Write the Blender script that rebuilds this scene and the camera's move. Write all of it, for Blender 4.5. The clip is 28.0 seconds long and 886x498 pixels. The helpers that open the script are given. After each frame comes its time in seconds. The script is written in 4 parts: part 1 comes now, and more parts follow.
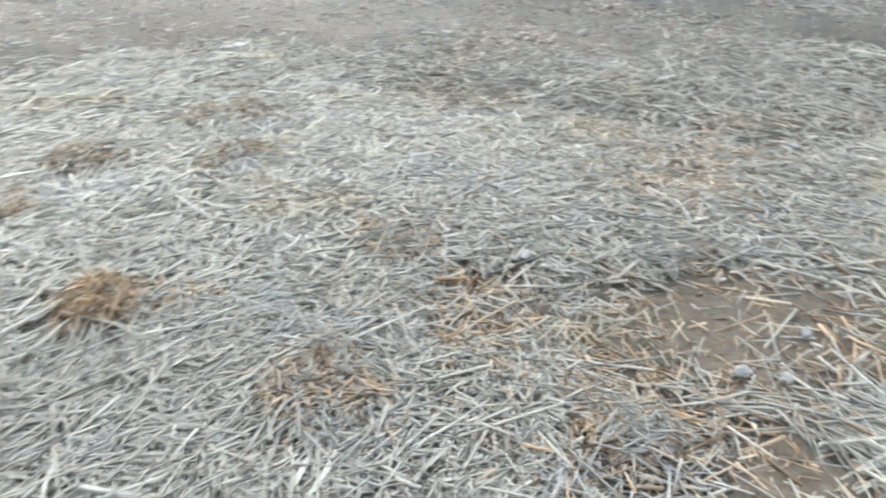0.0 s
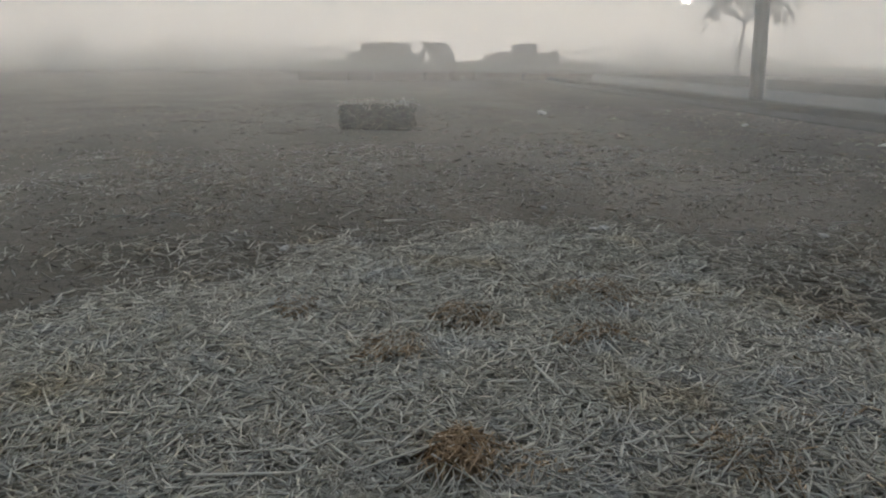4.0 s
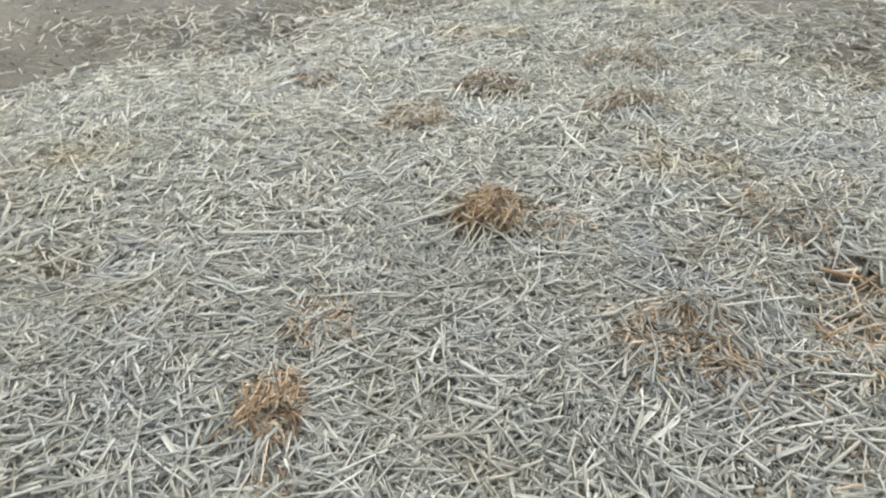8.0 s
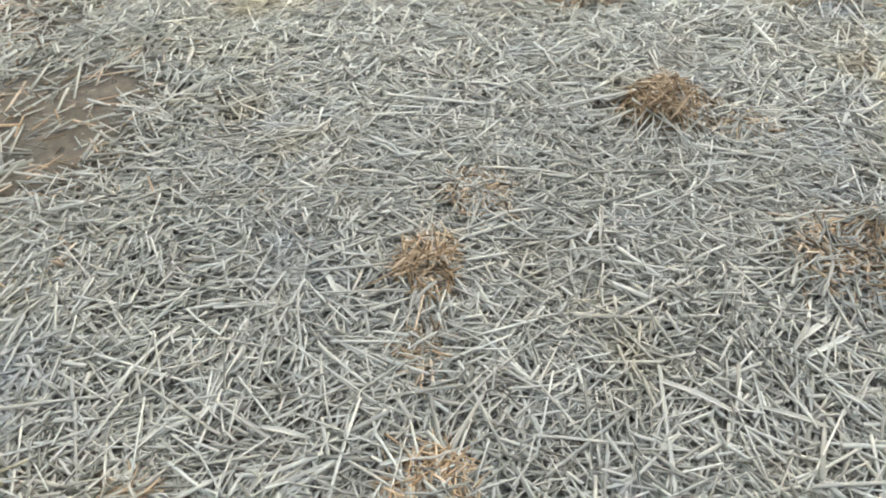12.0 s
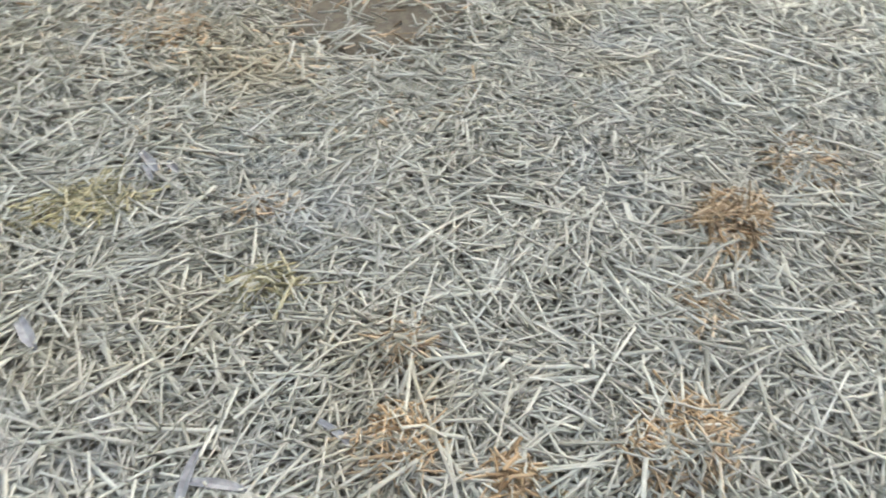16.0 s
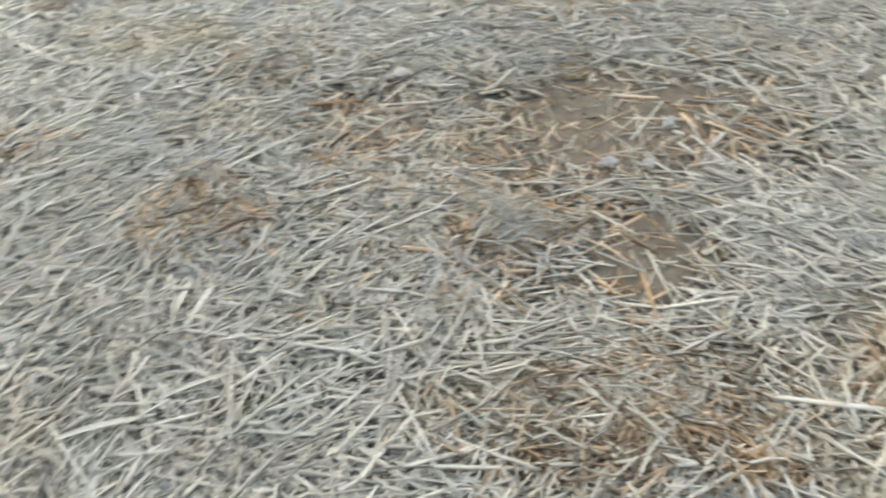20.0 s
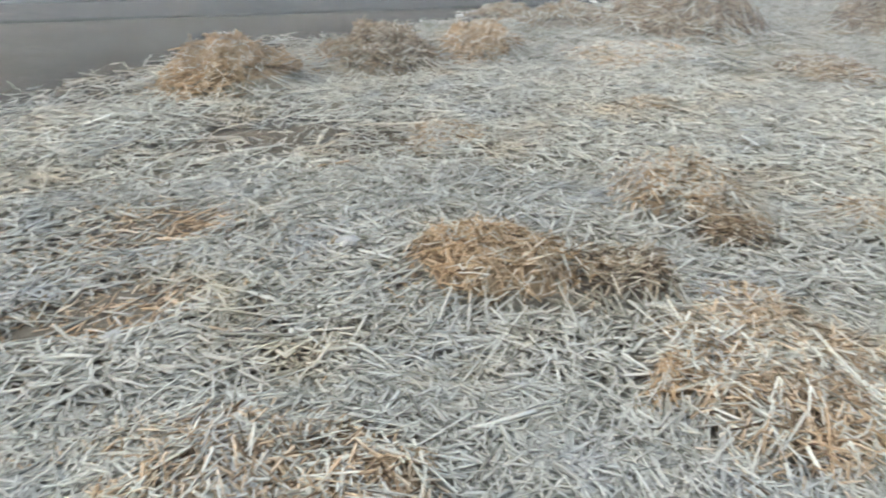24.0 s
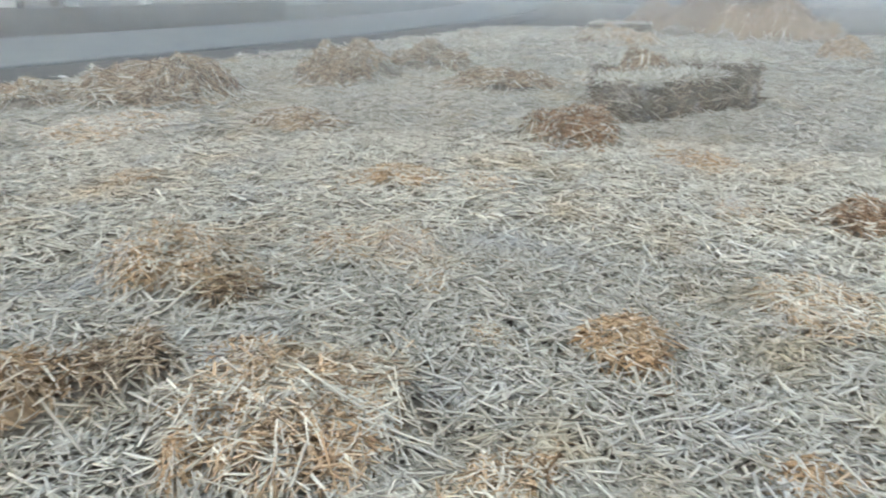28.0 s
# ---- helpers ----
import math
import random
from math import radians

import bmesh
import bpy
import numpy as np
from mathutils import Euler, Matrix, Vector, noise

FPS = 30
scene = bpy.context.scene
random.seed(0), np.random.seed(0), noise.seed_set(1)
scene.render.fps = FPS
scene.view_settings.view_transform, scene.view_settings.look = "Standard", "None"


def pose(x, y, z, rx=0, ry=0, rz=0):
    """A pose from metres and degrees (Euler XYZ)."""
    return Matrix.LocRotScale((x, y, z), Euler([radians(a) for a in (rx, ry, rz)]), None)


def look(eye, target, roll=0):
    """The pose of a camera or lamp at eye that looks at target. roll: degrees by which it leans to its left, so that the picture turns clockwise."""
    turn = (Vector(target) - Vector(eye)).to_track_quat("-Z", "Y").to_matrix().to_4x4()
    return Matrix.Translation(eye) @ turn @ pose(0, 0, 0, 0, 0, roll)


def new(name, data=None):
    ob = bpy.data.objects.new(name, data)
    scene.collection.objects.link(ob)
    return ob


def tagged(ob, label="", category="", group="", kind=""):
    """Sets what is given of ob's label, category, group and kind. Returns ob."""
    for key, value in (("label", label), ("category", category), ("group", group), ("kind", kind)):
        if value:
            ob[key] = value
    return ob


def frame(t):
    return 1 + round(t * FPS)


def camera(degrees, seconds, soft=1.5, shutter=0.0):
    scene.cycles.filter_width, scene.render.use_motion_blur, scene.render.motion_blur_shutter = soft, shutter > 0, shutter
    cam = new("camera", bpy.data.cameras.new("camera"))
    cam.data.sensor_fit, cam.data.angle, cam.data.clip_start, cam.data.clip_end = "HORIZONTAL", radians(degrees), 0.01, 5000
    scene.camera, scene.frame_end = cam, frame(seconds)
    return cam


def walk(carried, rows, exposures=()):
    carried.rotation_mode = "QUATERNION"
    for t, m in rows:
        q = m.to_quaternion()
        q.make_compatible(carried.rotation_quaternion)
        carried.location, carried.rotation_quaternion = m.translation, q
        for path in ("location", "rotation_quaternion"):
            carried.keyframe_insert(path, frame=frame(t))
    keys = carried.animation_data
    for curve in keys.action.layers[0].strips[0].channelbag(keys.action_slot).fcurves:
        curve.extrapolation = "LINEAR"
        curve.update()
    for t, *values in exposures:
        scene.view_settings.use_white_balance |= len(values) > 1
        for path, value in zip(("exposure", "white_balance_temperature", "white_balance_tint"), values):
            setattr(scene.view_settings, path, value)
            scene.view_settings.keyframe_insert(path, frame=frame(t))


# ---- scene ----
cam = camera(64.59, 28.0, soft=2.0, shutter=0.6)
# seconds, eye, heading to the left of +y, pitch, roll in degrees
PATH = [
    (0, 0.076, 0.109, 0.945, -36.43, -28.73, 1.16),
    (0.5, 0.061, 0.086, 0.961, -28.20, -29.34, 1.29),
    (1, 0.040, 0.089, 0.954, -23.67, -29.11, 1.19),
    (1.5, 0.016, 0.092, 0.960, -19.51, -28.44, 0.56),
    (2, -0.006, 0.091, 0.966, -14.22, -27.50, -0.07),
    (2.5, -0.023, 0.081, 0.991, -9.35, -23.85, -0.00),
    (3, -0.031, 0.077, 1.009, -7.57, -21.15, -0.05),
    (3.5, -0.033, 0.082, 1.030, -7.74, -17.55, 0.19),
    (4, -0.034, 0.084, 1.042, -7.99, -15.53, 0.43),
    (4.5, -0.033, 0.086, 1.050, -8.41, -14.10, 0.75),
    (5, -0.032, 0.089, 1.052, -8.73, -13.76, 1.01),
    (5.5, -0.031, 0.092, 1.044, -8.71, -14.97, 1.03),
    (6, -0.031, 0.100, 1.021, -8.27, -18.56, 0.79),
    (6.5, -0.039, 0.105, 1.005, -7.79, -21.70, 0.64),
    (7, -0.043, 0.108, 0.982, -7.95, -25.19, 0.30),
    (7.5, -0.049, 0.108, 0.960, -7.09, -29.29, -0.56),
    (8, -0.058, 0.104, 0.940, -6.26, -32.30, -0.56),
    (8.5, -0.060, 0.101, 0.930, -5.83, -33.90, -0.23),
    (9, -0.065, 0.095, 0.921, -5.18, -34.69, -0.35),
    (9.5, -0.071, 0.086, 0.916, -3.71, -36.25, -0.43),
    (10, -0.090, 0.085, 0.907, -0.78, -37.93, -0.25),
    (10.5, -0.107, 0.087, 0.905, 1.54, -38.61, -0.16),
    (11, -0.125, 0.086, 0.902, 4.11, -39.61, -0.09),
    (11.5, -0.129, 0.086, 0.900, 5.94, -40.10, -1.06),
    (12, -0.132, 0.085, 0.899, 6.40, -40.65, -1.03),
    (12.5, -0.138, 0.084, 0.896, 6.29, -41.52, -0.27),
    (13, -0.146, 0.082, 0.892, 6.72, -42.47, 0.53),
    (13.5, -0.158, 0.079, 0.886, 8.76, -43.20, 0.64),
    (14, -0.180, 0.073, 0.876, 14.12, -44.12, -0.15),
    (14.5, -0.203, 0.066, 0.875, 17.43, -44.25, -0.07),
    (15, -0.219, 0.055, 0.875, 22.23, -44.85, -0.93),
    (15.5, -0.237, 0.035, 0.873, 25.94, -45.48, -0.81),
    (16, -0.254, 0.013, 0.872, 30.44, -45.28, -0.54),
    (16.5, -0.260, 0.006, 0.872, 33.35, -44.76, -0.74),
    (17, -0.238, 0.016, 0.870, 30.58, -45.25, -2.17),
    (17.5, -0.178, 0.054, 0.874, 15.79, -44.83, -2.62),
    (18, -0.107, 0.074, 0.892, -3.38, -43.22, -0.47),
    (18.5, -0.034, 0.063, 0.891, -20.20, -42.36, -0.03),
    (19, 0.018, 0.038, 0.884, -29.01, -41.15, -0.28),
    (19.5, 0.052, 0.027, 0.877, -36.98, -41.12, -0.09),
    (20, 0.107, 0.014, 0.880, -45.04, -40.63, 0.31),
    (20.5, 0.212, -0.044, 0.877, -55.19, -39.73, -1.50),
    (21, 0.276, -0.105, 0.885, -66.95, -38.06, -1.36),
    (21.5, 0.306, -0.132, 0.896, -77.04, -36.31, 0.21),
    (22, 0.318, -0.133, 0.922, -85.90, -31.58, 0.20),
    (22.5, 0.330, -0.141, 0.942, -92.36, -28.77, 0.23),
    (23, 0.334, -0.153, 0.951, -97.47, -27.37, 0.41),
    (23.5, 0.332, -0.172, 0.955, -104.07, -26.47, 0.74),
    (24, 0.325, -0.192, 0.958, -110.67, -25.94, 0.97),
    (24.5, 0.313, -0.209, 0.962, -115.79, -25.65, 0.83),
    (25, 0.289, -0.230, 0.971, -122.25, -25.30, 0.16),
    (25.5, 0.269, -0.252, 0.978, -129.67, -23.69, 0.22),
    (26, 0.250, -0.271, 0.986, -133.63, -22.22, -0.77),
    (26.5, 0.234, -0.289, 0.993, -137.45, -21.02, -0.40),
    (27, 0.225, -0.305, 0.998, -141.58, -20.20, 0.41),
    (27.5, 0.220, -0.322, 0.996, -144.91, -20.31, 0.59),
    (28, 0.211, -0.342, 0.993, -148.79, -20.74, 0.63),
]


def glide(row):
    """A row of PATH as seconds and a pose."""
    t, x, y, z, yaw, pitch, roll = row
    a, p = radians(yaw), radians(pitch)
    ahead = Vector((-math.sin(a) * math.cos(p), math.cos(a) * math.cos(p), math.sin(p)))
    return t, look((x, y, z), Vector((x, y, z)) + 2 * ahead, roll)


EXPOSURES = [
    (0.0, 1.71, 6200, 10), (1.0, 1.5, 6250, 10), (2.0, 1.38, 6300, 10), (2.5, 1.0, 6350, 10), (3.0, 0.5, 6300, 10), (3.5, -0.1, 6350, 10), (4.5, -0.55, 6450, 12),
    (5.5, -0.52, 6400, 12), (6.0, -0.06, 6450, 11), (6.5, 0.42, 6500, 10), (7.0, 0.9, 6550, 10), (8.0, 1.4, 6650, 10), (11.0, 1.4, 6600, 10), (14.0, 1.45, 6550, 10), (17.0, 1.48, 6550, 10), (18.0, 1.43, 6600, 10),
    (20.0, 1.47, 6620, 10), (22.0, 1.49, 6480, 10), (25.0, 1.44, 6150, 10), (27.0, 1.36, 6150, 10), (28.0, 1.38, 6250, 9),
]
walk(cam, [glide(row) for row in PATH], EXPOSURES)

# ---- light: a foggy morning, no direct sun ----
SUN_HEIGHT, SUN_TURN = radians(16), radians(12)
world = bpy.data.worlds.new("sky")
scene.world = world
world.use_nodes = True
wn, wl = world.node_tree.nodes, world.node_tree.links
wn.clear()
sky = wn.new("ShaderNodeTexSky")
sky.sky_type, sky.sun_disc = "NISHITA", False
sky.sun_elevation, sky.sun_rotation = SUN_HEIGHT, SUN_TURN
sky.dust_density, sky.air_density, sky.ozone_density = 8.0, 1.0, 1.0
veil = wn.new("ShaderNodeMix")
veil.data_type = "RGBA"
veil.inputs[0].default_value = 0.16
veil.inputs[7].default_value = (10.4, 12.0, 13.4, 1)
backing = wn.new("ShaderNodeBackground")
backing.inputs[1].default_value = 0.15
world_out = wn.new("ShaderNodeOutputWorld")
wl.new(sky.outputs[0], veil.inputs[6])
wl.new(veil.outputs[2], backing.inputs[0])
wl.new(backing.outputs[0], world_out.inputs[0])

sun = new("sun", bpy.data.lights.new("sun", "SUN"))
sun.data.energy, sun.data.angle, sun.data.color = 4.2, radians(35), (1.0, 0.97, 0.92)
sun.matrix_world = look((0, 0, 30), Vector((0, 0, 30)) - Vector((math.sin(SUN_TURN) * math.cos(SUN_HEIGHT), math.cos(SUN_TURN) * math.cos(SUN_HEIGHT), math.sin(SUN_HEIGHT))))


# ---- materials ----
class Nodes:
    """A node material and short ways to add nodes to it."""

    def __init__(self, name, rough=0.8, metal=0.0):
        self.mat = bpy.data.materials.new(name)
        self.mat.use_nodes = True
        self.tree = self.mat.node_tree
        self.shader = self.tree.nodes["Principled BSDF"]
        self.shader.inputs["Roughness"].default_value = rough
        self.shader.inputs["Metallic"].default_value = metal
        self.shader.inputs["Specular IOR Level"].default_value = 0.3
        self.at = self.add("ShaderNodeNewGeometry").outputs["Position"]

    def add(self, kind, **values):
        node = self.tree.nodes.new(kind)
        for key, value in values.items():
            node.inputs[key].default_value = value
        return node

    def link(self, a, b):
        self.tree.links.new(a, b)

    def noise(self, scale, detail=4.0, rough=0.6, distort=0.0, stretch=None):
        node = self.add("ShaderNodeTexNoise", Scale=scale, Detail=detail, Roughness=rough, Distortion=distort)
        if stretch:
            mapping = self.add("ShaderNodeMapping", Scale=stretch)
            self.link(self.at, mapping.inputs[0])
            self.link(mapping.outputs[0], node.inputs["Vector"])
        else:
            self.link(self.at, node.inputs["Vector"])
        return node.outputs[0]

    def ramp(self, factor, stops, mode="LINEAR"):
        node = self.add("ShaderNodeValToRGB")
        node.color_ramp.interpolation = mode
        marks = node.color_ramp.elements
        while len(marks) < len(stops):
            marks.new(0.5)
        for mark, (place, colour) in zip(marks, stops):
            mark.position, mark.color = place, (*colour, 1) if len(colour) == 3 else colour
        self.link(factor, node.inputs[0])
        return node.outputs[0]

    def mix(self, factor, a, b, blend="MIX"):
        node = self.add("ShaderNodeMix")
        node.data_type, node.blend_type = "RGBA", blend
        for socket, value in ((node.inputs[0], factor), (node.inputs[6], a), (node.inputs[7], b)):
            if isinstance(value, (int, float)):
                socket.default_value = value
            elif isinstance(value, tuple):
                socket.default_value = (*value, 1)
            else:
                self.link(value, socket)
        return node.outputs[2]

    def colour(self, socket):
        self.link(socket, self.shader.inputs["Base Color"])
        return self

    def bump(self, height, strength=0.3, distance=0.01):
        node = self.add("ShaderNodeBump", Strength=strength, Distance=distance)
        self.link(height, node.inputs["Height"])
        self.link(node.outputs[0], self.shader.inputs["Normal"])
        return self

    def per_piece(self):
        return self.add("ShaderNodeNewGeometry").outputs["Random Per Island"]


def g(*levels):
    return tuple(levels) if len(levels) == 3 else (levels[0],) * 3


def straw_material(name, stops, patch, patch_low, patch_high, patch_scale=1.6, frosted=0.55, paler_y=None):
    """Dry stalks: each one of its own shade, with warmer patches where fresher straw lies."""
    m = Nodes(name, 0.62)
    each = m.ramp(m.per_piece(), stops)
    fresh = m.ramp(m.noise(patch_scale, 3.0), [(patch_low, g(0.0)), (patch_high, g(1.0))])
    base = m.mix(fresh, each, m.mix(1.0, each, patch, "MULTIPLY"))
    frost = m.ramp(m.noise(2.3, 5.0, 0.65), [(0.54, g(0.0)), (0.70, g(frosted))])
    base = m.mix(frost, base, (0.55, 0.58, 0.61))
    # paler towards larger y, and a little darker towards smaller x
    if paler_y:
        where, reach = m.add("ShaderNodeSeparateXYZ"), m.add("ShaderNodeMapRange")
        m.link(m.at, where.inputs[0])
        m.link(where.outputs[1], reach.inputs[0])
        reach.inputs[1].default_value, reach.inputs[2].default_value = paler_y
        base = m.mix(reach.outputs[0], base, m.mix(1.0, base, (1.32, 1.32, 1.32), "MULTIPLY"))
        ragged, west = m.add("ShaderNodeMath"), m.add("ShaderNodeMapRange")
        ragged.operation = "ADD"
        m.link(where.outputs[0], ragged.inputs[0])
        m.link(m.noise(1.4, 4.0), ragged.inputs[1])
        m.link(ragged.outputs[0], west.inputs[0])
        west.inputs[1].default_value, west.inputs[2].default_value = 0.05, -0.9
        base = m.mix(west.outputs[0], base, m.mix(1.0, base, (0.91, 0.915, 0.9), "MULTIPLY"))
    grain = m.noise(160.0, 2.0, stretch=(1, 1, 0.4))
    m.colour(m.mix(0.35, base, m.ramp(grain, [(0.3, g(0.55)), (0.7, g(1.0))]), "MULTIPLY"))
    return m.mat


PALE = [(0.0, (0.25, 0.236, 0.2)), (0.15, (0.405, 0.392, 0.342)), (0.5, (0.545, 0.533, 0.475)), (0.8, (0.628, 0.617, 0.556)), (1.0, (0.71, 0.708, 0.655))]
GOLD = [(0.0, (0.2, 0.136, 0.08)), (0.3, (0.43, 0.305, 0.185)), (0.65, (0.59, 0.445, 0.295)), (0.88, (0.69, 0.56, 0.41)), (1.0, (0.81, 0.73, 0.61))]
TAN = [(0.0, (0.19, 0.138, 0.088)), (0.3, (0.43, 0.325, 0.22)), (0.65, (0.64, 0.51, 0.37)), (1.0, (0.84, 0.73, 0.59))]
BROWN = [(0.0, (0.13, 0.085, 0.055)), (0.4, (0.3, 0.2, 0.13)), (0.8, (0.46, 0.325, 0.22)), (1.0, (0.6, 0.49, 0.37))]
UMBER = [(0.0, (0.14, 0.108, 0.076)), (0.4, (0.31, 0.245, 0.175)), (0.8, (0.48, 0.395, 0.295)), (1.0, (0.64, 0.57, 0.46))]
OLIVE = [(0.0, (0.2, 0.18, 0.1)), (0.4, (0.4, 0.36, 0.22)), (0.8, (0.58, 0.53, 0.36)), (1.0, (0.7, 0.66, 0.52))]
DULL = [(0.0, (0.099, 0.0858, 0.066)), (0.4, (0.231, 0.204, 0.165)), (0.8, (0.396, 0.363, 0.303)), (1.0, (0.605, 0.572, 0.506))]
pale_straw = straw_material("weathered_straw", PALE, (0.96, 0.86, 0.70), 0.55, 0.74, paler_y=(1.2, 2.5))
warm_straw = straw_material("fresher_straw", [(k, tuple(min(1.28 * c, 0.92) for c in rgb)) for k, rgb in PALE], (0.98, 0.85, 0.71), 0.53, 0.76)
tan_straw = straw_material("tan_straw", TAN, (1.05, 0.92, 0.76), 0.4, 0.7, 4.0, 0.1)
brown_straw = straw_material("brown_straw", BROWN, (1.1, 1.0, 0.9), 0.4, 0.7, 4.0, 0.1)
umber_straw = straw_material("umber_straw", UMBER, (1.1, 1.0, 0.88), 0.4, 0.7, 4.0, 0.1)
olive_straw = straw_material("olive_straw", OLIVE, (1.05, 1.0, 0.85), 0.4, 0.7, 4.0, 0.1)
gold_straw = straw_material("golden_straw", GOLD, (1.1, 1.0, 0.88), 0.4, 0.7, 4.0, 0.1)
def single_material():
    m = Nodes("single_stalk", 0.6)
    info = m.add("ShaderNodeObjectInfo")
    each = m.ramp(info.outputs["Random"], PALE)
    m.colour(m.mix(0.3, each, m.ramp(m.noise(180.0, 2.0), [(0.3, g(0.55)), (0.7, g(1.0))]), "MULTIPLY"))
    return m.mat


single_straw = single_material()
# dull stalks; in the lowest layers their dark tone stands for shade in gaps
dull_straw = straw_material("dull_gap_straw", DULL, (0.95, 0.82, 0.68), 0.4, 0.7)


def soil_material():
    m = Nodes("damp_soil", 0.95)
    patches = m.ramp(m.noise(0.55, 6.0), [(0.3, (0.168, 0.155, 0.132)), (0.5, (0.228, 0.214, 0.186)), (0.7, (0.295, 0.278, 0.246))])
    patches = m.mix(m.ramp(m.noise(1.7, 5.0), [(0.5, g(0.0)), (0.68, g(0.6))]), patches, (0.215, 0.192, 0.157))
    where = m.add("ShaderNodeSeparateXYZ")
    m.link(m.at, where.inputs[0])
    reach = m.add("ShaderNodeMapRange")
    m.link(where.outputs[0], reach.inputs[0])
    reach.inputs[1].default_value, reach.inputs[2].default_value = 3.2, 5.6
    patches = m.mix(reach.outputs[0], patches, m.mix(1.0, patches, (0.38, 0.39, 0.4), "MULTIPLY"))
    crumbs = m.ramp(m.noise(26.0, 6.0, 0.7), [(0.35, g(0.66)), (0.6, g(1.0)), (0.75, g(1.25))])
    chaff = m.ramp(m.noise(75.0, 3.0, 0.6, 0.4, (1, 0.3, 1)), [(0.64, g(0.0)), (0.72, g(1.0))])
    base = m.mix(1.0, patches, crumbs, "MULTIPLY")
    m.colour(m.mix(m.mix(1.0, chaff, g(0.6), "MULTIPLY"), base, (0.36, 0.33, 0.265)))
    return m.bump(m.noise(22.0, 8.0, 0.75), 0.8, 0.025).mat


def bed_material():
    m = Nodes("matted_straw", 0.9)
    # dark tones carry the shade of the gaps between the loose stalks
    tone = m.ramp(m.noise(40.0, 5.0, 0.7, 0.6, (1, 0.35, 1)), [(0.3, (0.165, 0.15, 0.122)), (0.5, (0.31, 0.285, 0.235)), (0.72, (0.48, 0.45, 0.38))])
    m.colour(m.mix(m.ramp(m.noise(1.3, 3.0), [(0.45, g(0.0)), (0.75, g(0.35))]), tone, (0.27, 0.20, 0.13)))
    return m.bump(m.noise(60.0, 5.0, 0.7, 0.4, (1, 0.35, 1)), 1.0, 0.02).mat


def plain_material(name, dark, light, scale=6.0, rough=0.85, fine=60.0):
    m = Nodes(name, rough)
    tone = m.ramp(m.noise(scale, 6.0), [(0.3, dark), (0.7, light)])
    speck = m.ramp(m.noise(fine, 3.0), [(0.3, g(0.8)), (0.7, g(1.1))])
    m.colour(m.mix(1.0, tone, speck, "MULTIPLY"))
    return m.bump(m.noise(fine, 4.0), 0.3, 0.006).mat


def fog_material(name, share):
    """Thin fog: a share of the light is scattered, the rest goes straight on. It thins out towards the ground."""
    mat = bpy.data.materials.new(name)
    mat.use_nodes = True
    nodes, links = mat.node_tree.nodes, mat.node_tree.links
    nodes.clear()
    clear, front, back = (nodes.new(k) for k in ("ShaderNodeBsdfTransparent", "ShaderNodeBsdfDiffuse", "ShaderNodeBsdfTranslucent"))
    for s in (front, back):
        s.inputs["Color"].default_value = (0.97, 0.98, 0.98, 1)
    both, mist, out = nodes.new("ShaderNodeMixShader"), nodes.new("ShaderNodeMixShader"), nodes.new("ShaderNodeOutputMaterial")
    where, split, height = nodes.new("ShaderNodeNewGeometry"), nodes.new("ShaderNodeSeparateXYZ"), nodes.new("ShaderNodeMapRange")
    links.new(where.outputs["Position"], split.inputs[0])
    links.new(split.outputs[2], height.inputs[0])
    height.inputs[1].default_value, height.inputs[2].default_value = 0.0, 0.68
    height.inputs[3].default_value, height.inputs[4].default_value = 0.0, share
    both.inputs[0].default_value = 0.92
    links.new(height.outputs[0], mist.inputs[0])
    links.new(front.outputs[0], both.inputs[1])
    links.new(back.outputs[0], both.inputs[2])
    links.new(clear.outputs[0], mist.inputs[1])
    links.new(both.outputs[0], mist.inputs[2])
    links.new(mist.outputs[0], out.inputs["Surface"])
    return mat


soil = soil_material()
matted = bed_material()
# orange-brown shade inside the heaps, painted on the body under the stalks
heap_brown = plain_material("shadow_brown_straw", (0.19, 0.137, 0.086), (0.42, 0.322, 0.215), 30.0, 0.9, 90.0)
chaff_brown = plain_material("trodden_chaff", (0.095, 0.08, 0.061), (0.23, 0.197, 0.153), 34.0, 0.95, 140.0)
bale_brown = plain_material("pressed_straw", (0.12, 0.105, 0.085), (0.27, 0.245, 0.2), 14.0, 0.9, 70.0)
verge_soil = plain_material("dark_verge_soil", (0.036, 0.039, 0.041), (0.062, 0.067, 0.07), 3.0, 0.95, 40.0)
road_grey = plain_material("worn_concrete", (0.08, 0.1, 0.112), (0.125, 0.152, 0.168), 1.5)
ramp_grey = plain_material("pale_concrete", (0.14, 0.168, 0.182), (0.2, 0.235, 0.25), 1.5)
plinth_grey = plain_material("dark_plaster", (0.03, 0.035, 0.039), (0.058, 0.065, 0.07), 3.0)
pale_grey = plain_material("pale_plaster", (0.34, 0.35, 0.35), (0.48, 0.48, 0.47), 3.0)
pole_grey = plain_material("pole_concrete", (0.17, 0.17, 0.165), (0.27, 0.265, 0.26), 2.0)
paper = plain_material("damp_paper", (0.62, 0.62, 0.6), (0.8, 0.8, 0.78), 30.0)
stone = plain_material("grey_stone", (0.22, 0.22, 0.24), (0.4, 0.4, 0.42), 30.0)
twine_tan = plain_material("twine", (0.25, 0.22, 0.16), (0.36, 0.32, 0.24), 30.0)
bark = plain_material("bark", (0.08, 0.07, 0.06), (0.15, 0.13, 0.11), 8.0)
leaf_green = plain_material("leaf", (0.035, 0.05, 0.03), (0.07, 0.09, 0.05), 5.0)
